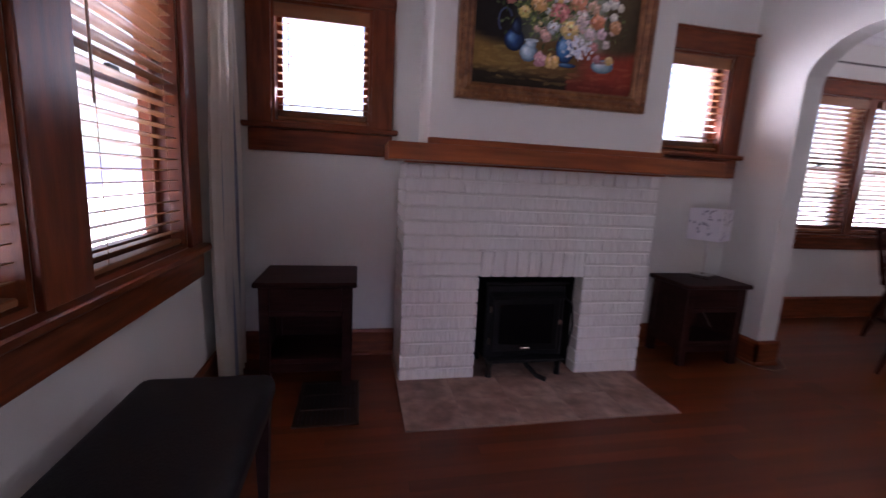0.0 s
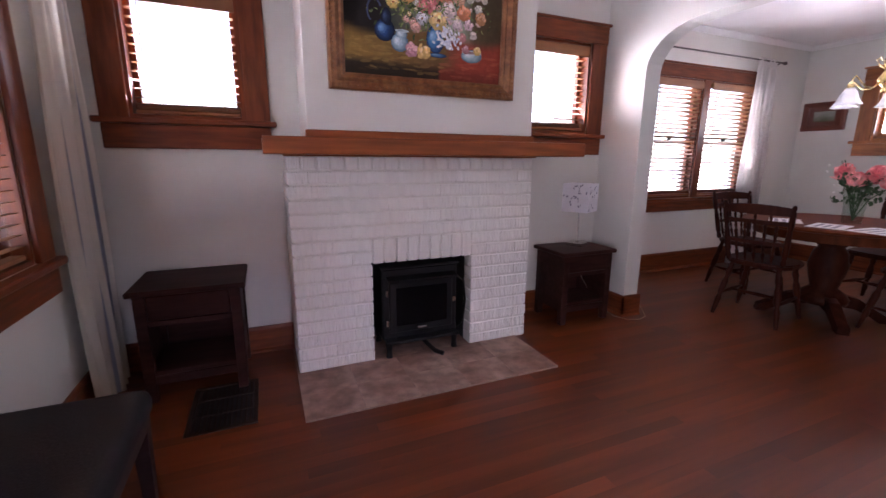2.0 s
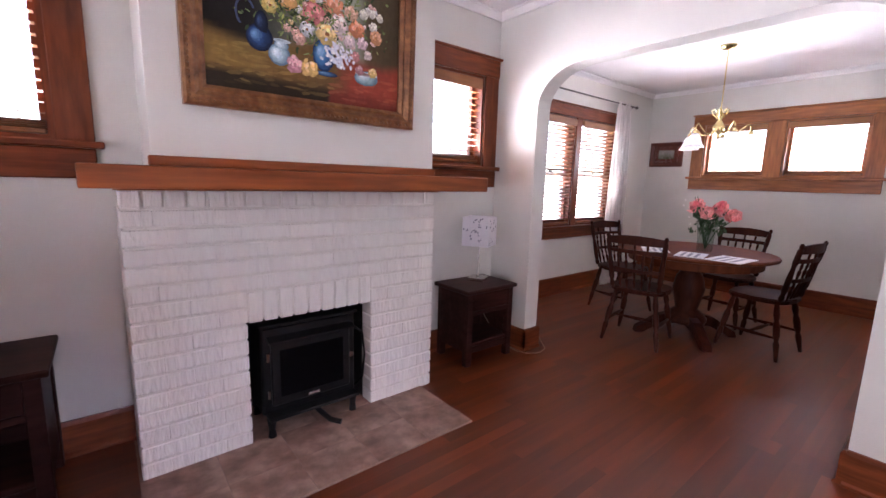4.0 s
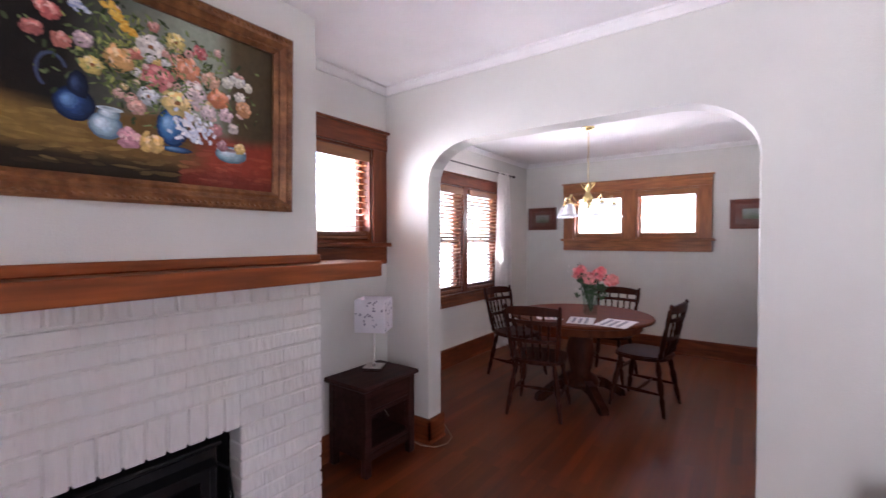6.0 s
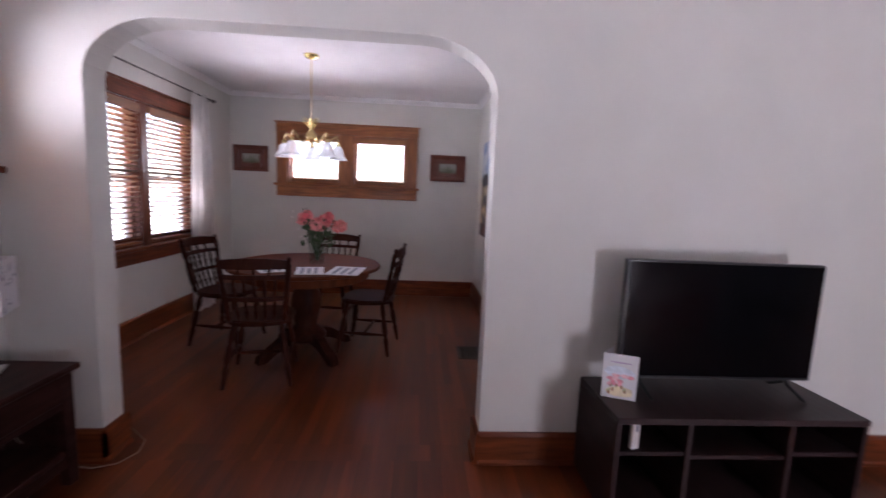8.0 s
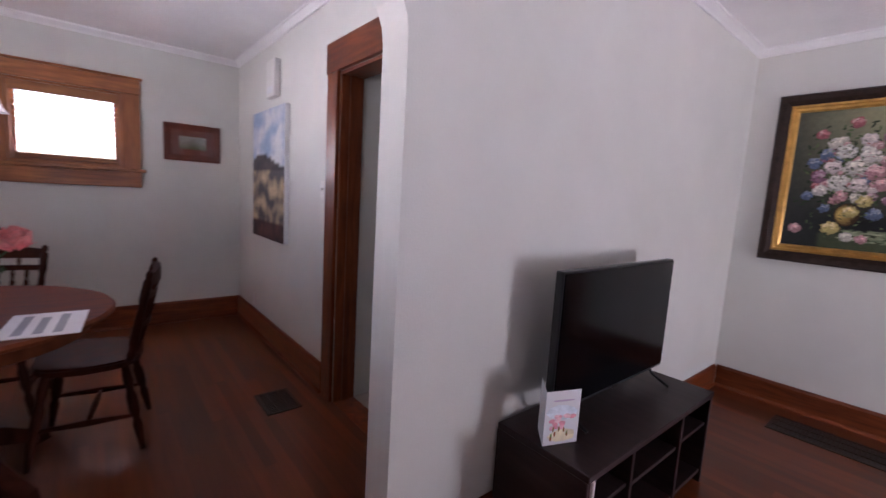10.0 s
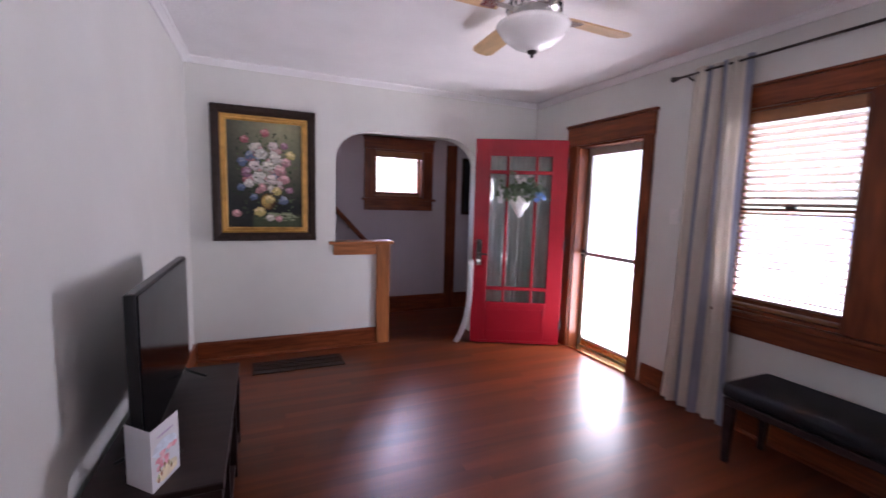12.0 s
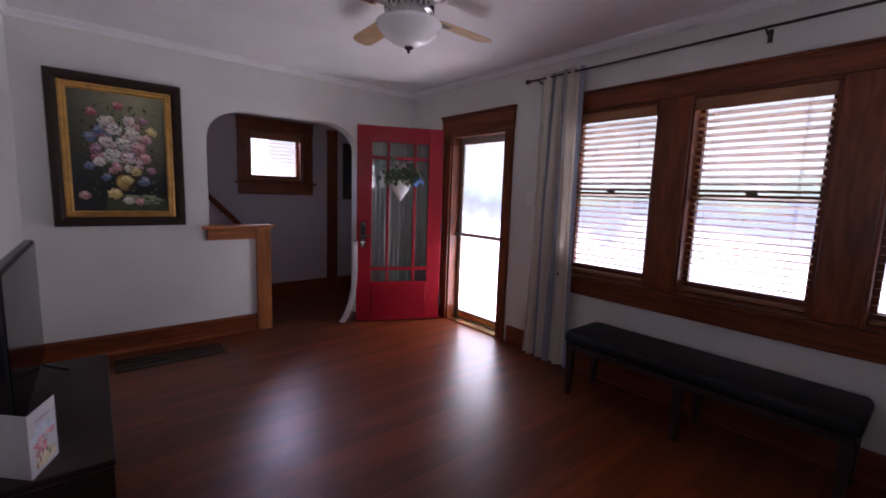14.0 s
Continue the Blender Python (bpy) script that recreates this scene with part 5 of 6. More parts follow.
tv = thing("television", 2.235, -2.873, 0.475, 0, "black flat-screen television, switched off, on two feet", "television")
part("bezel", box(B(), -0.012, 0.022, -0.472, 0.472, 0.068, 0.625, 0.004), M_BLACK, tv)
part("screen", box(B(), -0.0165, -0.0125, -0.462, 0.462, 0.084, 0.616, 0.001), M_SCREEN, tv)
part("back_housing", box(B(), 0.022, 0.06, -0.33, 0.33, 0.09, 0.42, 0.012), M_BLACK, tv)
part("logo", box(B(), -0.0172, -0.0127, -0.022, 0.022, 0.071, 0.080), M_CHROME, tv, "small silver maker's mark")
for y in (-0.36, 0.36):
    part("foot", bar(B(), [(-0.10, y - 0.012, 0.007), (-0.02, y, 0.05), (0.0, y, 0.08)], 0.007), M_BLACK, tv)
    part("foot", bar(B(), [(0.10, y - 0.012, 0.007), (0.02, y, 0.05), (0.0, y, 0.08)], 0.007), M_BLACK, tv)
cd = thing("greeting_card", 2.183, -2.312, 0.475, 0, "white folded greeting card with pink flowers, standing open", "card")
fold, pa, pb = Vector((0, 0)), Vector((0.088, -0.088)), Vector((-0.052, -0.135))
CH = 0.205
for nm, q, sg in (("back_leaf", pa, 1), ("front_leaf", pb, -1)):
    nrm = Vector((-q.y, q.x)).normalized() * 0.0012
    part(nm, prism(B(), [tuple(fold), tuple(q), tuple(q + nrm), tuple(fold + nrm)], "z", 0.0, CH), M_PAPER, cd)
pr = B()
lay = paint_layer(pr)
crng = random.Random(4)
dabs = [(0.5, 0.82, 0.34, 0.02, (0.55, 0.45, 0.60)), (0.5, 0.16, 0.42, 0.12, (0.84, 0.76, 0.55)), (0.5, 0.60, 0.44, 0.14, (0.72, 0.78, 0.85))]
for k in range(16):
    dabs.append((crng.uniform(0.15, 0.85), crng.uniform(0.30, 0.55), crng.uniform(0.06, 0.12), crng.uniform(0.03, 0.05), mixc((0.80, 0.30, 0.38), (0.86, 0.60, 0.64), crng.random())))
for k in range(8):
    dabs.append((crng.uniform(0.2, 0.8), crng.uniform(0.12, 0.30), 0.03, 0.05, mixc((0.40, 0.10, 0.06), (0.20, 0.35, 0.12), crng.random())))
for k, (u, v, ru, rv, col) in enumerate(dabs):
    dab(pr, lay, u * 0.145, v * CH, ru * 0.145, rv * CH, -0.0002 - 0.00003 * k, col, crng, 10)
for v in pr.verts:
    # lay the print on the outer side of the front leaf
    d = pb.normalized()
    out = Vector((d.y, -d.x))
    u_, off, z_ = max(0.002, min(0.143, v.co.x)), -v.co.y * 0.5 + 0.0003, max(0.003, min(CH - 0.003, v.co.z))
    v.co = Vector((d.x * u_ + out.x * off, d.y * u_ + out.y * off, z_))
part("print", pr, M_PRINT, cd, "pink flower print")
rm = thing("remote_control", 2.03, -2.40, 0.318, 20, "small white remote control leaning in a cubby", "remote")
part("case", box(B(), -0.012, 0.012, -0.02, 0.02, 0.0, 0.13, 0.006, seg=2), M_WHITE, rm)
part("button", box(B(), -0.0145, -0.0115, -0.008, 0.008, 0.08, 0.11, 0.001), M_INK, rm)

# ---- light switch ----
sw = thing("light_switch", 0, 0, 0, 0, "white light switch plate beside the door", "switch")
sw.matrix_basis = pose(W, -3.04, 1.36, 0, 0, 90)
part("plate", box(B(), -0.036, 0.036, -0.006, 0, -0.058, 0.058, 0.002), M_WHITE, sw)
part("toggle", box(B(), -0.005, 0.005, -0.018, -0.0062, -0.004, 0.012, 0.001), M_WHITE, sw)

# ---- ceiling fan with light bowl ----
fan = thing("ceiling_fan", 0.56, -2.74, H, 0, "nickel ceiling fan with maple blades and a frosted bowl", "ceiling fan")
part("canopy", turned(B(), [(0.085, 0.0), (0.085, -0.02), (0.06, -0.05), (0.055, -0.06)][::-1], (0, 0, 0), seg=28), M_CHROME, fan, smooth=True)
part("motor", turned(B(), [(0.06, -0.06), (0.12, -0.07), (0.135, -0.09), (0.135, -0.13), (0.12, -0.15), (0.10, -0.16), (0.10, -0.178), (0.07, -0.18)][::-1], (0, 0, 0), seg=32), M_CHROME, fan)
slots = B()
for k in range(24):
    a = 2 * math.pi * k / 24
    rod(slots, (0.1365 * math.cos(a), 0.1365 * math.sin(a), -0.095), (0.1365 * math.cos(a), 0.1365 * math.sin(a), -0.126), 0.005, seg=6)
part("vent_slots", slots, M_BLACK, fan)
bowl = [(0.012, -0.315), (0.05, -0.310), (0.10, -0.288), (0.15, -0.250), (0.180, -0.212), (0.188, -0.195), (0.17, -0.182), (0.09, -0.180)]
part("light_bowl", turned(B(), bowl, (0, 0, 0), seg=36), M_FROST, fan, "frosted white glass bowl", smooth=True)
part("finial", turned(B(), [(0.003, -0.350), (0.010, -0.343), (0.006, -0.334), (0.024, -0.326), (0.026, -0.316), (0.010, -0.310)], (0, 0, 0), seg=16), M_BRONZE, fan, smooth=True)
for deg in (4, 94, 182, 267):
    bl = part("blade", prism(B(), [(0.20, -0.05), (0.30, -0.062), (0.60, -0.068), (0.64, -0.05), (0.655, 0.0), (0.64, 0.05), (0.60, 0.068), (0.30, 0.062), (0.20, 0.05)], "z", -0.004, 0.004), M_MAPLE, fan)
    bl.matrix_basis = pose(0, 0, -0.125, 0, 0, deg) @ pose(0, 0, 0, 11, 0, 0)
    arm = part("blade_arm", box(box(B(), 0.12, 0.24, -0.016, 0.016, -0.013, -0.005, 0.003), 0.22, 0.30, -0.045, 0.045, -0.009, -0.0045, 0.002), M_CHROME, bl)

# ---- red front door, standing open ----
rd = thing("front_door", -0.885, -4.172, 0, -26, "glossy red glazed front door standing open, flower basket on it", "door")
DWD, D0, D1 = 0.893, 0.012, 2.04
slab = B()
GX0, GX1, GZ0, GZ1 = 0.15, 0.74, 0.43, 1.88
box(slab, 0, GX0, -0.022, 0.022, D0, D1, 0.003)
box(slab, GX1, DWD, -0.022, 0.022, D0, D1, 0.003)
box(slab, GX0, GX1, -0.022, 0.022, D0, GZ0, 0.003)
box(slab, GX0, GX1, -0.022, 0.022, GZ1, D1, 0.003)
part("slab", slab, M_RED, rd)
for x in (0.295, 0.575):
    part("muntin", box(B(), x - 0.014, x + 0.014, -0.018, 0.018, GZ0, GZ1, 0.003), M_RED, rd)
for z in (0.57, 1.725):
    part("muntin", box(B(), GX0, GX1, -0.0175, 0.0175, z - 0.018, z + 0.018, 0.003), M_RED, rd)
for xa, xb in ((GX0, 0.281), (0.309, 0.561), (0.589, GX1)):
    for za, zb in ((GZ0, 0.552), (0.588, 1.707), (1.743, GZ1)):
        p = part("pane", box(B(), xa, xb, -0.003, 0.003, za, zb), M_CLEAR, rd)
        p.visible_shadow = False
mould = B()
for q in ((0.16, 0.73, 0.13, 0.142), (0.16, 0.73, 0.348, 0.36), (0.16, 0.172, 0.142, 0.348), (0.718, 0.73, 0.142, 0.348)):
    box(mould, q[0], q[1], 0.022, 0.026, q[2], q[3], 0.001)
part("panel_moulding", mould, M_RED, rd)
lk = part("lock_plate", box(B(), 0.80, 0.855, 0.022, 0.028, 0.80, 1.06, 0.006), M_BRONZE, rd, "dark bronze handle set")
part("deadbolt", turned(B(), [(0.022, 0), (0.02, 0.5), (0.012, 1)], (0.828, 0.028, 1.03), (0.828, 0.05, 1.03)), M_BRONZE, lk)
part("lever", bar(B(), [(0.828, 0.028, 0.92), (0.828, 0.065, 0.92), (0.80, 0.07, 0.92), (0.74, 0.068, 0.915)], 0.009), M_BRONZE, lk)
part("edge_plate", box(B(), DWD, DWD + 0.003, -0.012, 0.012, 0.84, 1.04), M_BRASS, rd)
for z in (0.22, 1.02, 1.82):
    part("hinge", rod(B(), (-0.004, 0.024, z - 0.05), (-0.004, 0.024, z + 0.05), 0.007), M_BRONZE, rd)
part("weather_strip", box(B(), 0.01, DWD - 0.01, 0.0225, 0.030, 0.012, 0.035, 0.002), M_RED, rd)
kys = thing("keys", 0, 0, 0, 0, "small bunch of metal keys hanging from the lock", "keys")
kys.matrix_basis = rd.matrix_basis @ pose(0.828, 0.05, 0.88)
part("ring", bar(B(), [(0.012 * math.cos(a), 0.008, 0.012 * math.sin(a)) for a in [k * 0.66 for k in range(10)]], 0.0015, 5), M_CHROME, kys)
for k, x in enumerate((-0.01, 0.004, 0.014)):
    part("key", box(box(B(), x - 0.01, x + 0.01, 0.006 + 0.004 * k, 0.008 + 0.004 * k, -0.038, -0.012, 0.003), x - 0.003, x + 0.003, 0.006 + 0.004 * k, 0.008 + 0.004 * k, -0.075, -0.038), M_CHROME, kys)
DM = rd.matrix_basis.copy()
hanging_cloth("door_curtain", M_SHEER, DM @ pose(0.445, -0.045, 0), 0.60, 0.42, 1.90, 12, 0.010, "white sheer curtain behind the door glass", "curtain", 1.0, 0.98, 6)
# flower basket hung on the door glass
fb = thing("flower_basket", 0, 0, 0, 0, "white cone basket with white and blue flowers and greenery", "flowers")
fb.matrix_basis = DM @ pose(0.45, 0.026, 1.47)
cone = B()
ring0 = []
tip = cone.verts.new((0, 0.02, -0.20))
for k in range(13):
    a = math.pi * k / 12
    ring0.append(cone.verts.new((0.125 * math.cos(a), 0.004 + 0.07 * math.sin(a), 0.03 * math.sin(a))))
for k in range(12):
    cone.faces.new((tip, ring0[k], ring0[k + 1]))
cone.faces.new((tip, ring0[12], ring0[0]))
part("cone", cone, mat("white_wicker", (0.74, 0.72, 0.70), 0.8, var=0.2, scale=60, bump=0.4, bump_scale=90), fb)
frng = random.Random(17)
gr = B()
for k in range(150):
    leaf_blob(gr, (max(-0.22, min(0.22, frng.gauss(0, 0.095))), frng.uniform(0.02, 0.10), max(-0.02, frng.gauss(0.07, 0.05))), frng.uniform(0.034, 0.052), frng, 5)
tagged(part("greenery", gr, M_GREEN2, fb), kind="stuff")
for k in range(9):
    part("blossom", leaf_blob(B(), (frng.gauss(0.0, 0.055), frng.uniform(0.06, 0.11), frng.uniform(0.04, 0.24)), 0.036, frng, 12), M_WPETAL, fb)
for k in range(5):
    part("blue_blossom", leaf_blob(B(), (-0.17 + frng.gauss(0, 0.03), frng.uniform(0.08, 0.12), frng.uniform(-0.06, 0.05)), 0.042, frng, 12), M_BLUEF, fb)
part("ribbon", prism(B(), [(0.165, -0.05), (0.215, -0.05), (0.215, 0.12), (0.165, 0.12)], "y", 0.012, 0.014), M_SHEER, fb, "white ribbon")
# white cloth hanging down the free edge
rb = hanging_cloth("door_ribbon", M_SHEER, DM @ pose(DWD + 0.012, 0.055, 0), 0.05, 0.012, 0.86, 3, 0.010, "white sheer cloth strip trailing to the floor", "cloth", 1.0, 0.9, 12, sweep=0.13)

# ---- stair hall ----
stairs = thing("stairs", 0, 0, 0, 0, "dark wooden stairs rising behind the half wall", "stairs", kind="structure")
for k in range(6):
    x = 1.02 + 0.255 * k
    part("step", box(B(), x, 2.499, VB + 0.001, S - WT - 0.02, 0.18 * k, 0.18 * (k + 1) - 0.03), M_TRIMH, stairs)
    part("tread", box(B(), x - 0.025, 2.499, VB + 0.001, S - WT - 0.02, 0.18 * (k + 1) - 0.03, 0.18 * (k + 1) - 0.0005, 0.004), M_TRIMH, stairs)
hr = thing("handrail", 0, 0, 0, 0, "dark sloping wooden handrail on the stair wall", "handrail")
part("rail", bar(B(), [(0.70, VB + 0.07, 0.92), (2.0, VB + 0.07, 2.30)], 0.030, 10), M_TRIMH, hr)
for x in (0.9, 1.6):
    z = 0.92 + (x - 0.70) * 1.38 / 1.3
    part("bracket", rod(B(), (x, VB + 0.001, z - 0.05), (x, VB + 0.06, z - 0.03), 0.010), M_BRONZE, hr)
cl = thing("door_3", 0, 0, 0, 0, "dark cased closet door in the shaded entry", "door", kind="structure")
part("casing", box(B(), -0.52, -0.375, VB, VB + 0.024, 0, 2.15, 0.003), M_TRIM, cl)
part("slab", box(B(), W + 0.035, -0.525, VB + 0.001, VB + 0.012, 0.205, 2.05, 0.002), M_HALLW, cl)
mr_ = thing("picture", -0.67, VB + 0.013, 1.63, 180, "narrow dark framed picture in the entry", "picture")
part("frame_panel", box(B(), -0.075, 0.075, -0.025, 0, -0.37, 0.37, 0.005), M_FRAMEDK, mr_)
part("print", box(B(), -0.05, 0.05, -0.028, -0.0255, -0.33, 0.33), M_BLACK, mr_)

# ---- dining room ----
TX, TY = 3.87, -0.56
tb = thing("dining_table", TX, TY, 0, 0, "round oak pedestal dining table with papers on it", "table")
part("tabletop", turned(B(), [(0.575, 0.718), (0.597, 0.726), (0.600, 0.738), (0.590, 0.75)], (0, 0, 0), seg=56), M_TABLE, tb, smooth=False)
part("apron", turned(B(), [(0.50, 0.645), (0.505, 0.65), (0.505, 0.7175)], (0, 0, 0), seg=48), M_TABLE, tb)
part("pedestal", turned(B(), [(0.155, 0.12), (0.165, 0.16), (0.135, 0.20), (0.085, 0.24), (0.105, 0.32), (0.125, 0.42), (0.105, 0.52), (0.08, 0.56), (0.115, 0.60), (0.13, 0.645)], (0, 0, 0), seg=24), M_CHAIR, tb, smooth=True)
for k in range(4):
    f = part("foot", prism(B(), [(0.10, 0.20), (0.22, 0.17), (0.34, 0.09), (0.41, 0.05), (0.42, 0.0), (0.36, 0.0), (0.30, 0.04), (0.20, 0.09), (0.10, 0.10)], "y", -0.035, 0.035), M_CHAIR, tb)
    f.matrix_basis = pose(0, 0, 0, 0, 0, 45 + 90 * k)


def dining_chair():
    c = thing("dining_chair", 0, 0, 0, 0, "dark cherry spindle-back dining chair with turned legs", "chair", "chairs round the table")
    seat = B()
    n = 20
    out = []
    for k in range(n):
        a = 2 * math.pi * k / n
        cx, sy = math.cos(a), math.sin(a)
        out.append((0.222 * math.copysign(abs(cx) ** 0.6, cx) * (1.0 + 0.05 * sy), 0.212 * math.copysign(abs(sy) ** 0.65, sy)))
    prism(seat, out, "z", 0.425, 0.462)
    bmesh.ops.bevel(seat, geom=[e for e in seat.edges if abs(e.verts[0].co.z - e.verts[1].co.z) < 1e-5], offset=0.009, segments=2, affect="EDGES")
    part("seat", seat, M_CHAIR, c)
    legp = [(0.012, 0.0), (0.015, 0.10), (0.021, 0.30), (0.014, 0.36), (0.023, 0.45), (0.023, 0.62), (0.015, 0.70), (0.022, 0.80), (0.016, 0.97), (0.016, 1.0)]
    feet = {}
    for sx in (-1, 1):
        for sy in (-1, 1):
            top, bot = (sx * 0.150, sy * 0.145, 0.43), (sx * 0.215, sy * 0.215, 0.0)
            feet[(sx, sy)] = (Vector(bot), Vector(top))
            part("leg", turned(B(), legp, bot, top, 10), M_CHAIR, c, smooth=True)
    strp = [(0.008, 0.0), (0.011, 0.2), (0.016, 0.5), (0.011, 0.8), (0.008, 1.0)]
    for sx in (-1, 1):
        p, q = (feet[(sx, s)][0].lerp(feet[(sx, s)][1], 0.40) for s in (-1, 1))
        part("stretcher", turned(B(), strp, p, q, 8), M_CHAIR, c, smooth=True)
    p, q = Vector((-0.19, 0, 0.172)), Vector((0.19, 0, 0.172))
    part("stretcher", turned(B(), strp, p, q, 8), M_CHAIR, c, smooth=True)
    post = [(0.016, 0.0), (0.020, 0.06), (0.014, 0.12), (0.021, 0.2), (0.019, 0.45), (0.014, 0.6), (0.020, 0.68), (0.018, 0.88), (0.011, 0.91), (0.016, 0.95), (0.012, 0.985), (0.003, 1.0)]
    tops = {}
    for sx in (-1, 1):
        b0, b1 = Vector((sx * 0.175, -0.17, 0.455)), Vector((sx * 0.215, -0.265, 0.905))
        tops[sx] = (b0, b1)
        part("back_post", turned(B(), post, b0, b1, 10), M_CHAIR, c, smooth=True)

    def back_at(f, s):
        """A point of the back: f up the posts, s from -1 to 1 across, bowed to the rear."""
        p_, q_ = (tops[k][0].lerp(tops[k][1], f) for k in (-1, 1))
        v = p_.lerp(q_, (s + 1) / 2)
        return v + Vector((0, -0.035 * (1 - s * s), 0))

    def rail(name, f, h, crest=0.0):
        bm = B()
        ns = 10
        rows = []
        for k in range(ns + 1):
            s = -1 + 2 * k / ns
            v = back_at(f, s)
            up = crest * (1 - s * s) * (1 if abs(s) < 0.85 else 0.6)
            rows.append([bm.verts.new(v + Vector((0, dy, dz))) for dy, dz in ((-0.009, -h / 2), (0.009, -h / 2), (0.009, h / 2 + up), (-0.009, h / 2 + up))])
        for a, b in zip(rows, rows[1:]):
            for k in range(4):
                bm.faces.new((a[k], a[(k + 1) % 4], b[(k + 1) % 4], b[k]))
        bm.faces.new(rows[0][::-1])
        bm.faces.new(rows[-1])
        part(name, bm, M_CHAIR, c)

    rail("crest_rail", 0.885, 0.055, 0.018)
    rail("middle_rail", 0.70, 0.03)
    rail("lower_rail", 0.36, 0.028)
    sp = [(0.006, 0.0), (0.009, 0.2), (0.013, 0.45), (0.007, 0.55), (0.011, 0.75), (0.006, 1.0)]
    for s in (-0.64, -0.32, 0.0, 0.32, 0.64):
        part("spindle", turned(B(), sp, back_at(0.37, s), back_at(0.69, s), 8), M_CHAIR, c, smooth=True)
    for s in (-0.45, 0.0, 0.45):
        part("short_spindle", turned(B(), [(0.006, 0), (0.010, 0.5), (0.006, 1)], back_at(0.71, s), back_at(0.86, s), 8), M_CHAIR, c, smooth=True)
    for s in (-0.64, -0.32, 0.0, 0.32, 0.64):
        b = Vector((s * 0.17, -0.185, 0.458))
        part("low_spindle", turned(B(), sp, b, back_at(0.35, s), 8), M_CHAIR, c, smooth=True)
    return c


ch = dining_chair()
ch.matrix_basis = pose(3.40, -0.37, 0, 0, 0, -80)
copy_thing(ch, pose(4.03, -1.06, 0, 0, 0, -8))
copy_thing(ch, pose(4.62, -0.61, 0, 0, 0, 84))
copy_thing(ch, pose(4.12, 0.18, 0, 0, 0, 170))


def sheet(cx, cy, w, d, rz, label, z=0.7505, ink=True):
    t = thing("paper", cx, cy, z, rz, label, "paper", "papers on the table")
    part("leaf", box(B(), -w / 2, w / 2, -d / 2, d / 2, 0, 0.002), M_PAPER, t)
    if ink:
        for k in range(3):
            y = d * (0.28 - 0.24 * k)
            part("print_block", box(B(), -w * 0.4, w * (0.38 - 0.1 * (k % 2)), y - d * 0.07, y + d * 0.05, 0.0021, 0.0026), M_INK, t)


sheet(3.58, -0.93, 0.34, 0.24, -4, "white placemat-sized sheet lying on the table")
sheet(3.54, -0.67, 0.30, 0.20, 12, "glossy printed leaflet lying on the table")
sheet(3.56, -0.38, 0.28, 0.20, 30, "white leaflet lying on the table")

# vase of pink flowers
vs = thing("flower_vase", 3.88, -0.64, 0.75, 0, "clear glass vase with pink peonies and greenery", "vase")
vb = B()
turned(vb, [(0.052, 0.0), (0.058, 0.012), (0.060, 0.09), (0.070, 0.18), (0.084, 0.25)], (0, 0, 0), seg=20)
part("glass_body", vb, M_CLEAR, vs, smooth=True)
vrng = random.Random(31)
heads = [(-0.06, 0.07, 0.36, 0.100), (0.0, -0.08, 0.35, 0.100), (-0.03, -0.19, 0.30, 0.092), (-0.09, -0.02, 0.31, 0.090), (0.05, 0.12, 0.35, 0.080), (0.06, -0.04, 0.33, 0.085)]
stm = B()
for x, y, z, r in heads:
    bar(stm, [(0.01, 0.0, 0.02), (x * 0.4, y * 0.4, 0.18), (x, y, z - 0.02)], 0.004, 5)
for k in range(12):
    a = vrng.uniform(0, 6.28)
    bar(stm, [(0.0, 0.0, 0.03), (0.04 * math.cos(a), 0.04 * math.sin(a), 0.2), (0.12 * math.cos(a), 0.12 * math.sin(a), vrng.uniform(0.28, 0.46))], 0.0025, 4)
part("stems", stm, M_GREEN, vs)
lv = B()
for k in range(110):
    a, rr = vrng.uniform(0, 6.28), vrng.uniform(0.02, 0.15)
    leaf_blob(lv, (rr * math.cos(a), rr * math.sin(a), vrng.uniform(0.14, 0.36)), vrng.uniform(0.022, 0.040), vrng, 5)
tagged(part("leaves", lv, M_GREEN, vs), kind="stuff")
for x, y, z, r in heads:
    part("blossom", leaf_blob(leaf_blob(B(), (x, y, z), r * 0.98, vrng, 46), (x, y, z), r * 0.58, vrng, 26), M_PINK, vs)
for k in range(5):
    part("bud", leaf_blob(B(), (vrng.gauss(-0.03, 0.05), 0.13 + vrng.gauss(0, 0.03), 0.22 + 0.05 * k), 0.016, vrng, 8), M_WPETAL, vs)

# chandelier
CX, CY = 4.34, -0.476
cn = thing("chandelier", CX, CY, H, 0, "brass chandelier with frosted tulip glass shades", "chandelier")
part("canopy", turned(B(), [(0.012, -0.035), (0.04, -0.03), (0.062, -0.012), (0.064, 0.0)], (0, 0, 0), seg=20), M_BRASS, cn, smooth=True)
part("chain", bar(B(), [(0, 0, -0.03), (0.002, 0, -0.28), (0, 0, -0.53)], 0.0045, 6), M_BRASS, cn)
part("body", turned(B(), [(0.006, -0.80), (0.022, -0.785), (0.010, -0.765), (0.040, -0.735), (0.052, -0.70), (0.030, -0.66), (0.014, -0.63), (0.034, -0.60), (0.018, -0.565), (0.006, -0.53)], (0, 0, 0), seg=18), M_BRASS, cn, smooth=True)
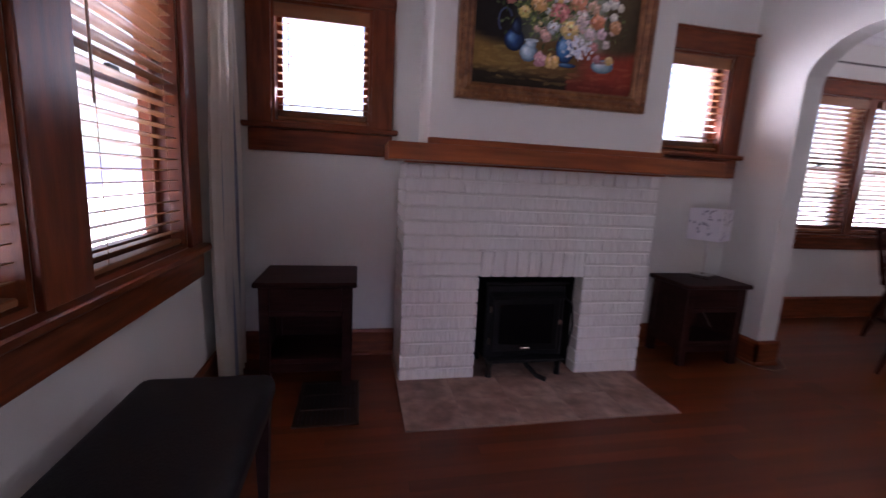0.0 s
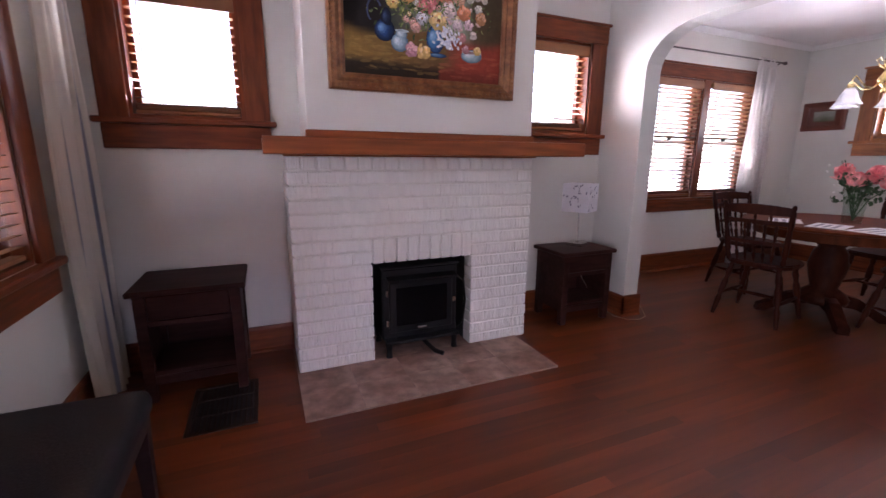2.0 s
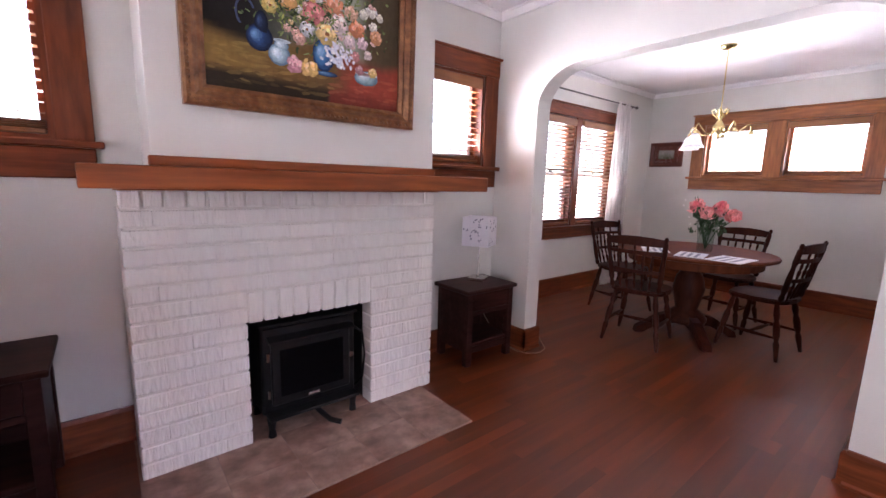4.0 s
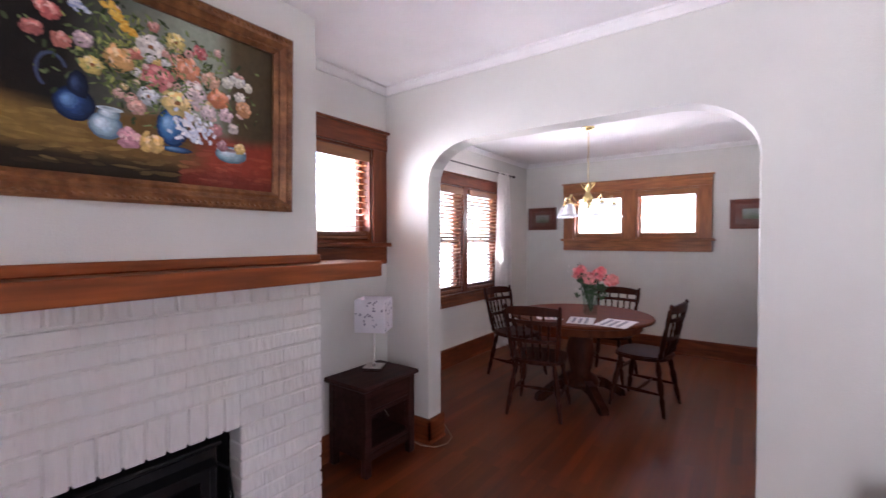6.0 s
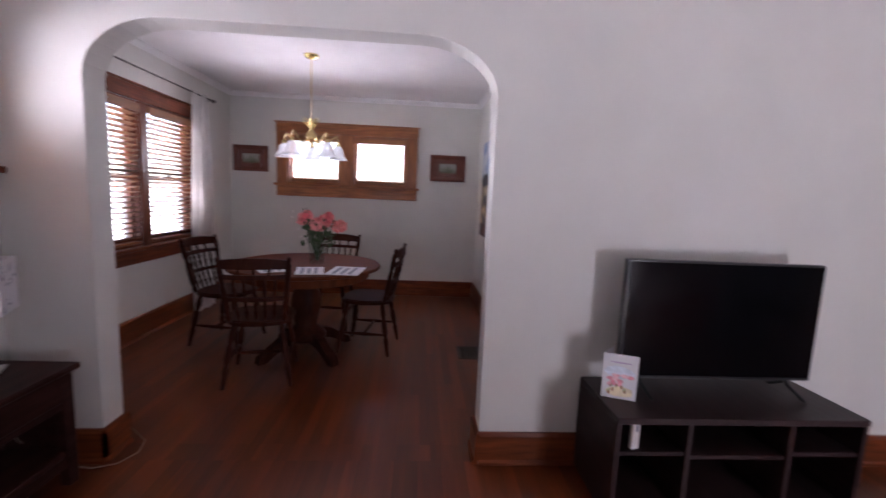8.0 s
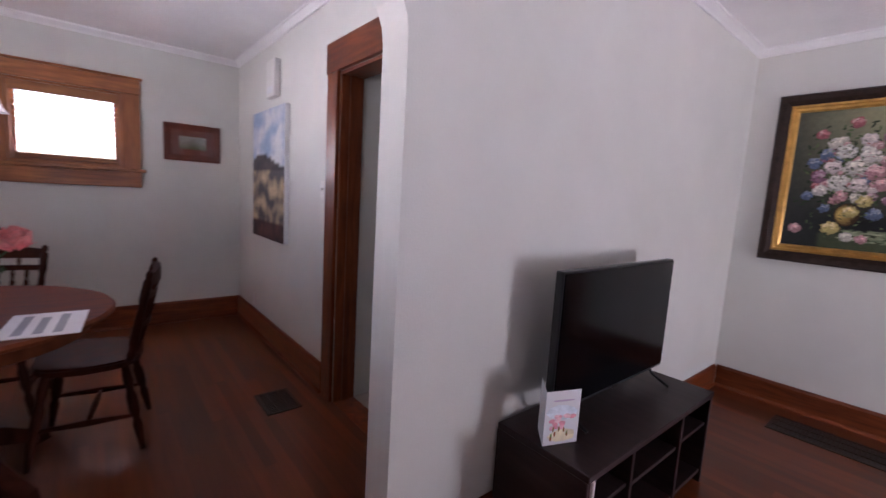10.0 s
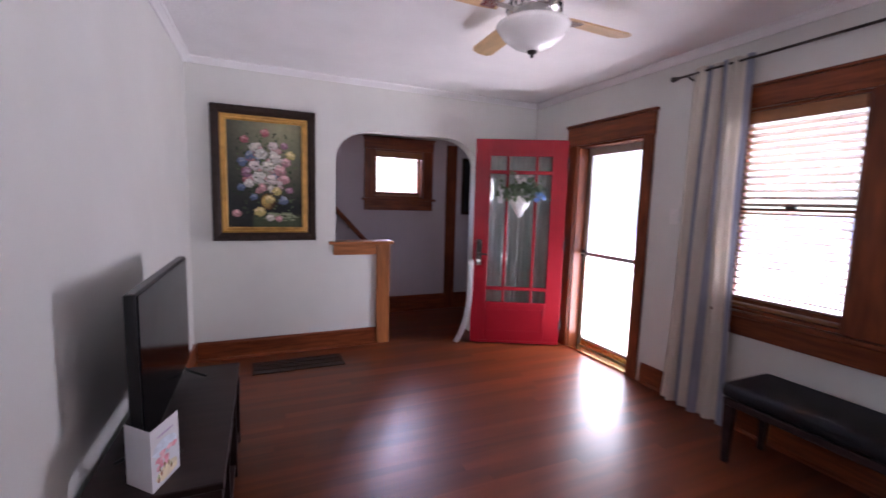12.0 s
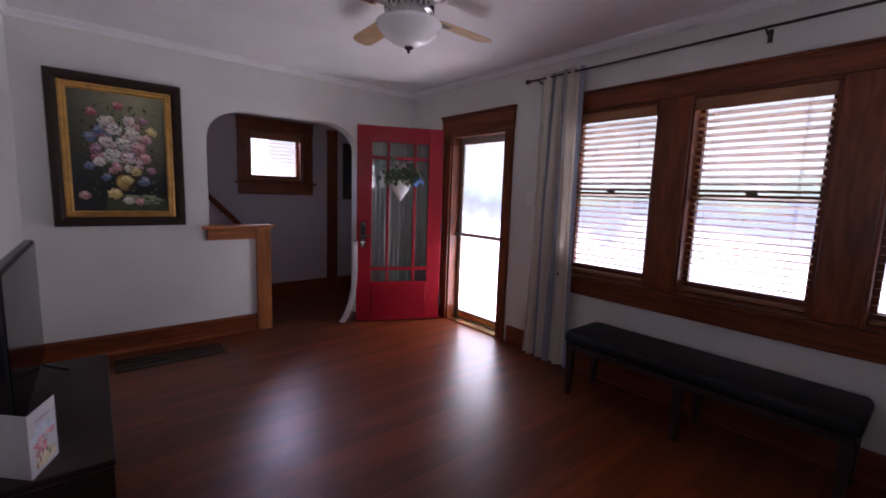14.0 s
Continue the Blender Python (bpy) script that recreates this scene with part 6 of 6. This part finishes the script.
for k in range(5):
    a = 2 * math.pi * (k + 0.15) / 5
    ca, sa_ = math.cos(a), math.sin(a)
    arm = [(r * ca, r * sa_, z) for r, z in ((0.03, -0.71), (0.08, -0.76), (0.14, -0.755), (0.195, -0.70), (0.225, -0.675), (0.245, -0.70), (0.247, -0.735))]
    am = part("arm", bar(B(), arm, 0.0065, 8), M_BRASS, cn, smooth=True)
    bx, by = 0.247 * ca, 0.247 * sa_
    part("socket", turned(B(), [(0.024, -0.765), (0.022, -0.745), (0.012, -0.732)], (bx, by, 0)), M_BRASS, am)
    sb = B()
    rings = []
    for j, (r, z) in enumerate(((0.022, -0.76), (0.042, -0.785), (0.052, -0.82), (0.062, -0.855), (0.082, -0.885))):
        ring = []
        for i in range(24):
            t_ = 2 * math.pi * i / 24
            fl = 1 + 0.10 * (j / 4) ** 2 * math.cos(6 * t_)
            ring.append(sb.verts.new((bx + r * fl * math.cos(t_), by + r * fl * math.sin(t_), z)))
        rings.append(ring)
    for p, q in zip(rings, rings[1:]):
        for i in range(24):
            sb.faces.new((p[i], p[(i + 1) % 24], q[(i + 1) % 24], q[i]))
    bmesh.ops.solidify(sb, geom=list(sb.faces), thickness=0.003)
    part("glass_shade", sb, M_SHADEGL, am, "frosted ruffled glass shade", smooth=True)
scr = B()
for k in range(5):
    a = 2 * math.pi * (k + 0.65) / 5
    bar(scr, [(r * math.cos(a), r * math.sin(a), z) for r, z in ((0.02, -0.62), (0.055, -0.585), (0.07, -0.55), (0.05, -0.535), (0.042, -0.56))], 0.005, 6)
part("scrolls", scr, M_BRASS, cn)


# pictures
def small_picture(m, w, h, label):
    t = thing("picture", 0, 0, 0, 0, label, "picture", "small framed pictures")
    t.matrix_basis = m
    frame_bars(t, w * 0.76, h * 0.66, w * 0.12, [(0, 0), (0, 0.018), (0.4, 0.024), (1, 0.012), (1, 0)], M_MAHOG)
    part("mat_board", box(B(), -w * 0.38, w * 0.38, -0.008, 0, -h * 0.33, h * 0.33), M_MAHOG, t)
    bm = B()
    ly = paint_layer(bm)
    backdrop_grid(bm, ly, -w * 0.24, w * 0.24, -h * 0.17, h * 0.17, -0.0085, lambda u, v: mixc((0.10, 0.12, 0.06), (0.34, 0.36, 0.32), v * 1.3 + 0.15 * math.sin(9 * u)), 14, 9)
    part("print", bm, M_PRINT, t, "small landscape print")
    g = part("pane", box(B(), -w * 0.38, w * 0.38, -0.0105, -0.0095, -h * 0.33, h * 0.33), M_GLASS, t)
    g.visible_shadow = False


small_picture(pose(DX, 0.675, 1.71, 0, 0, -90), 0.43, 0.33, "small landscape print in a mahogany frame")
small_picture(pose(DX, -1.82, 1.695, 0, 0, -90), 0.46, 0.34, "small landscape print in a mahogany frame")
cvs = thing("canvas_print", 4.95, DS, 1.43, 180, "tall unframed canvas of a sky over terraces", "picture")
bm = B()
ly = paint_layer(bm)


def canvas_tone(u, v):
    k = noise.noise(Vector((u * 3.1, v * 9.0, 2.0))) + 0.5 * noise.noise(Vector((u * 9.0, v * 16.0, 7.0)))
    if v > 0.62 + 0.05 * math.sin(5 * u):
        return mixc((0.25, 0.33, 0.50), (0.66, 0.66, 0.68), 0.45 + 1.1 * k)
    if v > 0.54:
        return mixc((0.02, 0.02, 0.03), (0.09, 0.07, 0.07), 0.5 + k)
    if v > 0.14:
        return mixc((0.09, 0.08, 0.09), (0.58, 0.44, 0.27), 0.45 + 1.5 * k)
    return mixc((0.03, 0.02, 0.025), (0.14, 0.06, 0.05), 0.5 + k)


backdrop_grid(bm, ly, -0.40, 0.40, -0.52, 0.52, -0.0365, canvas_tone, 30, 40)
part("print", bm, M_PRINT, cvs)
part("stretcher", box(B(), -0.40, 0.40, -0.036, 0, -0.52, 0.52, 0.003), M_PAPER, cvs)
dc = thing("door_chime", 4.86, DS, 2.17, 180, "white wall-mounted door chime box", "door chime")
part("cover", box(B(), -0.10, 0.10, -0.05, 0, -0.14, 0.14, 0.008), M_WHITE, dc)
part("grille", box(B(), -0.07, 0.07, -0.053, -0.0505, -0.11, -0.06, 0.001), M_PAPER, dc)
s2 = thing("light_switch", 3.93, DS, 1.34, 180, "white light switch plate beside the hall doorway", "switch")
part("plate", box(B(), -0.036, 0.036, -0.006, 0, -0.058, 0.058, 0.002), M_WHITE, s2)
part("toggle", box(B(), -0.005, 0.005, -0.018, -0.0062, -0.004, 0.012, 0.001), M_WHITE, s2)
ot = thing("wall_outlet", 5.42, DS, 0.29, 180, "white wall outlet above the baseboard", "outlet")
part("plate", box(B(), -0.036, 0.036, -0.006, 0, -0.058, 0.058, 0.002), M_WHITE, ot)
part("socket", box(B(), -0.015, 0.015, -0.008, -0.0062, 0.008, 0.04, 0.001), M_PAPER, ot)

curtain_rod(MDN, 3.20, 5.33, 2.265, (3.3, 5.27), "thin dark curtain rod above the dining window")
hanging_cloth("curtain", M_CURT_L, pose(5.07, DN - 0.09, 0), 0.40, 0.012, 2.29, 5, 0.028, "pale cream floor-length dining room curtain", "curtain", 1.0, 0.85, 14)

# ---- floor planks ----
def plank_rows(x0, x1, y0, y1, width, lo, hi, rng):
    """Strips along x with staggered ends: yields (xa, xb, ya, yb)."""
    y = y0
    while y < y1 - 0.004:
        yb = min(y + width, y1)
        x = x0
        first = rng.uniform(0.35, 1.0)
        while x < x1 - 0.01:
            ln = rng.uniform(lo, hi) * (first if x == x0 else 1)
            xb = x1 if x + ln > x1 - 0.3 else x + ln
            yield x, xb, y, yb
            x = xb
        y = yb


def plank_box(bm, x0, x1, y0, y1):
    """A tight-laid, sanded floor strip, flush with its neighbours."""
    rings = [[bm.verts.new((x, y, z)) for x, y in ((x0, y0), (x1, y0), (x1, y1), (x0, y1))] for z in (-0.006, 0.0)]
    for k in range(4):
        bm.faces.new((rings[0][k], rings[0][(k + 1) % 4], rings[1][(k + 1) % 4], rings[1][k]))
    bm.faces.new(rings[0][::-1])
    bm.faces.new(rings[1])
    return bm


floor_ob = thing("floor", 0, 0, 0, 0, "glossy worn red-brown oak strip floor", "floor", kind="structure")
plank_rng = random.Random(11)
plank_meshes = {}
rest = B()
count = 0
for xa, xb, ya, yb in plank_rows(W, E, S, N, 0.0597, 1.0, 1.9, plank_rng):
    if count < 300 and ya < 0.0:
        w, d = xb - xa, round(yb - ya, 4)
        if (w, d) not in plank_meshes:
            bm = B()
            plank_box(bm, -w / 2, w / 2, -d / 2, d / 2)
            ob = part("plank", bm, M_PLANK, floor_ob)
            plank_meshes[(w, d)] = ob.data
        else:
            ob = new("plank", plank_meshes[(w, d)])
            ob.parent = floor_ob
        ob.matrix_basis = pose((xa + xb) / 2, (ya + yb) / 2, 0.0, 0, 0, 0)
        count += 1
    else:
        plank_box(rest, xa, xb, ya, yb)
for region in ((E, DW, ARCH[0], ARCH[1]), (DW, DX, DS, DN), (W, 2.5, VB, S - WT), (SARCH[0], 0.80, S - WT, S)):
    for xa, xb, ya, yb in plank_rows(*region, 0.0597, 0.9, 1.9, plank_rng):
        plank_box(rest, xa, xb, ya, yb)
tagged(part("planks", rest, M_PLANK_J, floor_ob), kind="stuff")
hall_floor = thing("floor_hall", 0, 0, 0, 0, "pale hall floor tiles", "floor", kind="structure")
for i in range(4):
    for j in range(5):
        part("tile", box(B(), 2.66 + i * 0.265 + 0.002, 2.66 + (i + 1) * 0.265 - 0.002, DS - WT - (j + 1) * 0.267 + 0.002, DS - WT - j * 0.267 - 0.002, -0.03, 0.0, 0.001), M_HALLT, hall_floor)
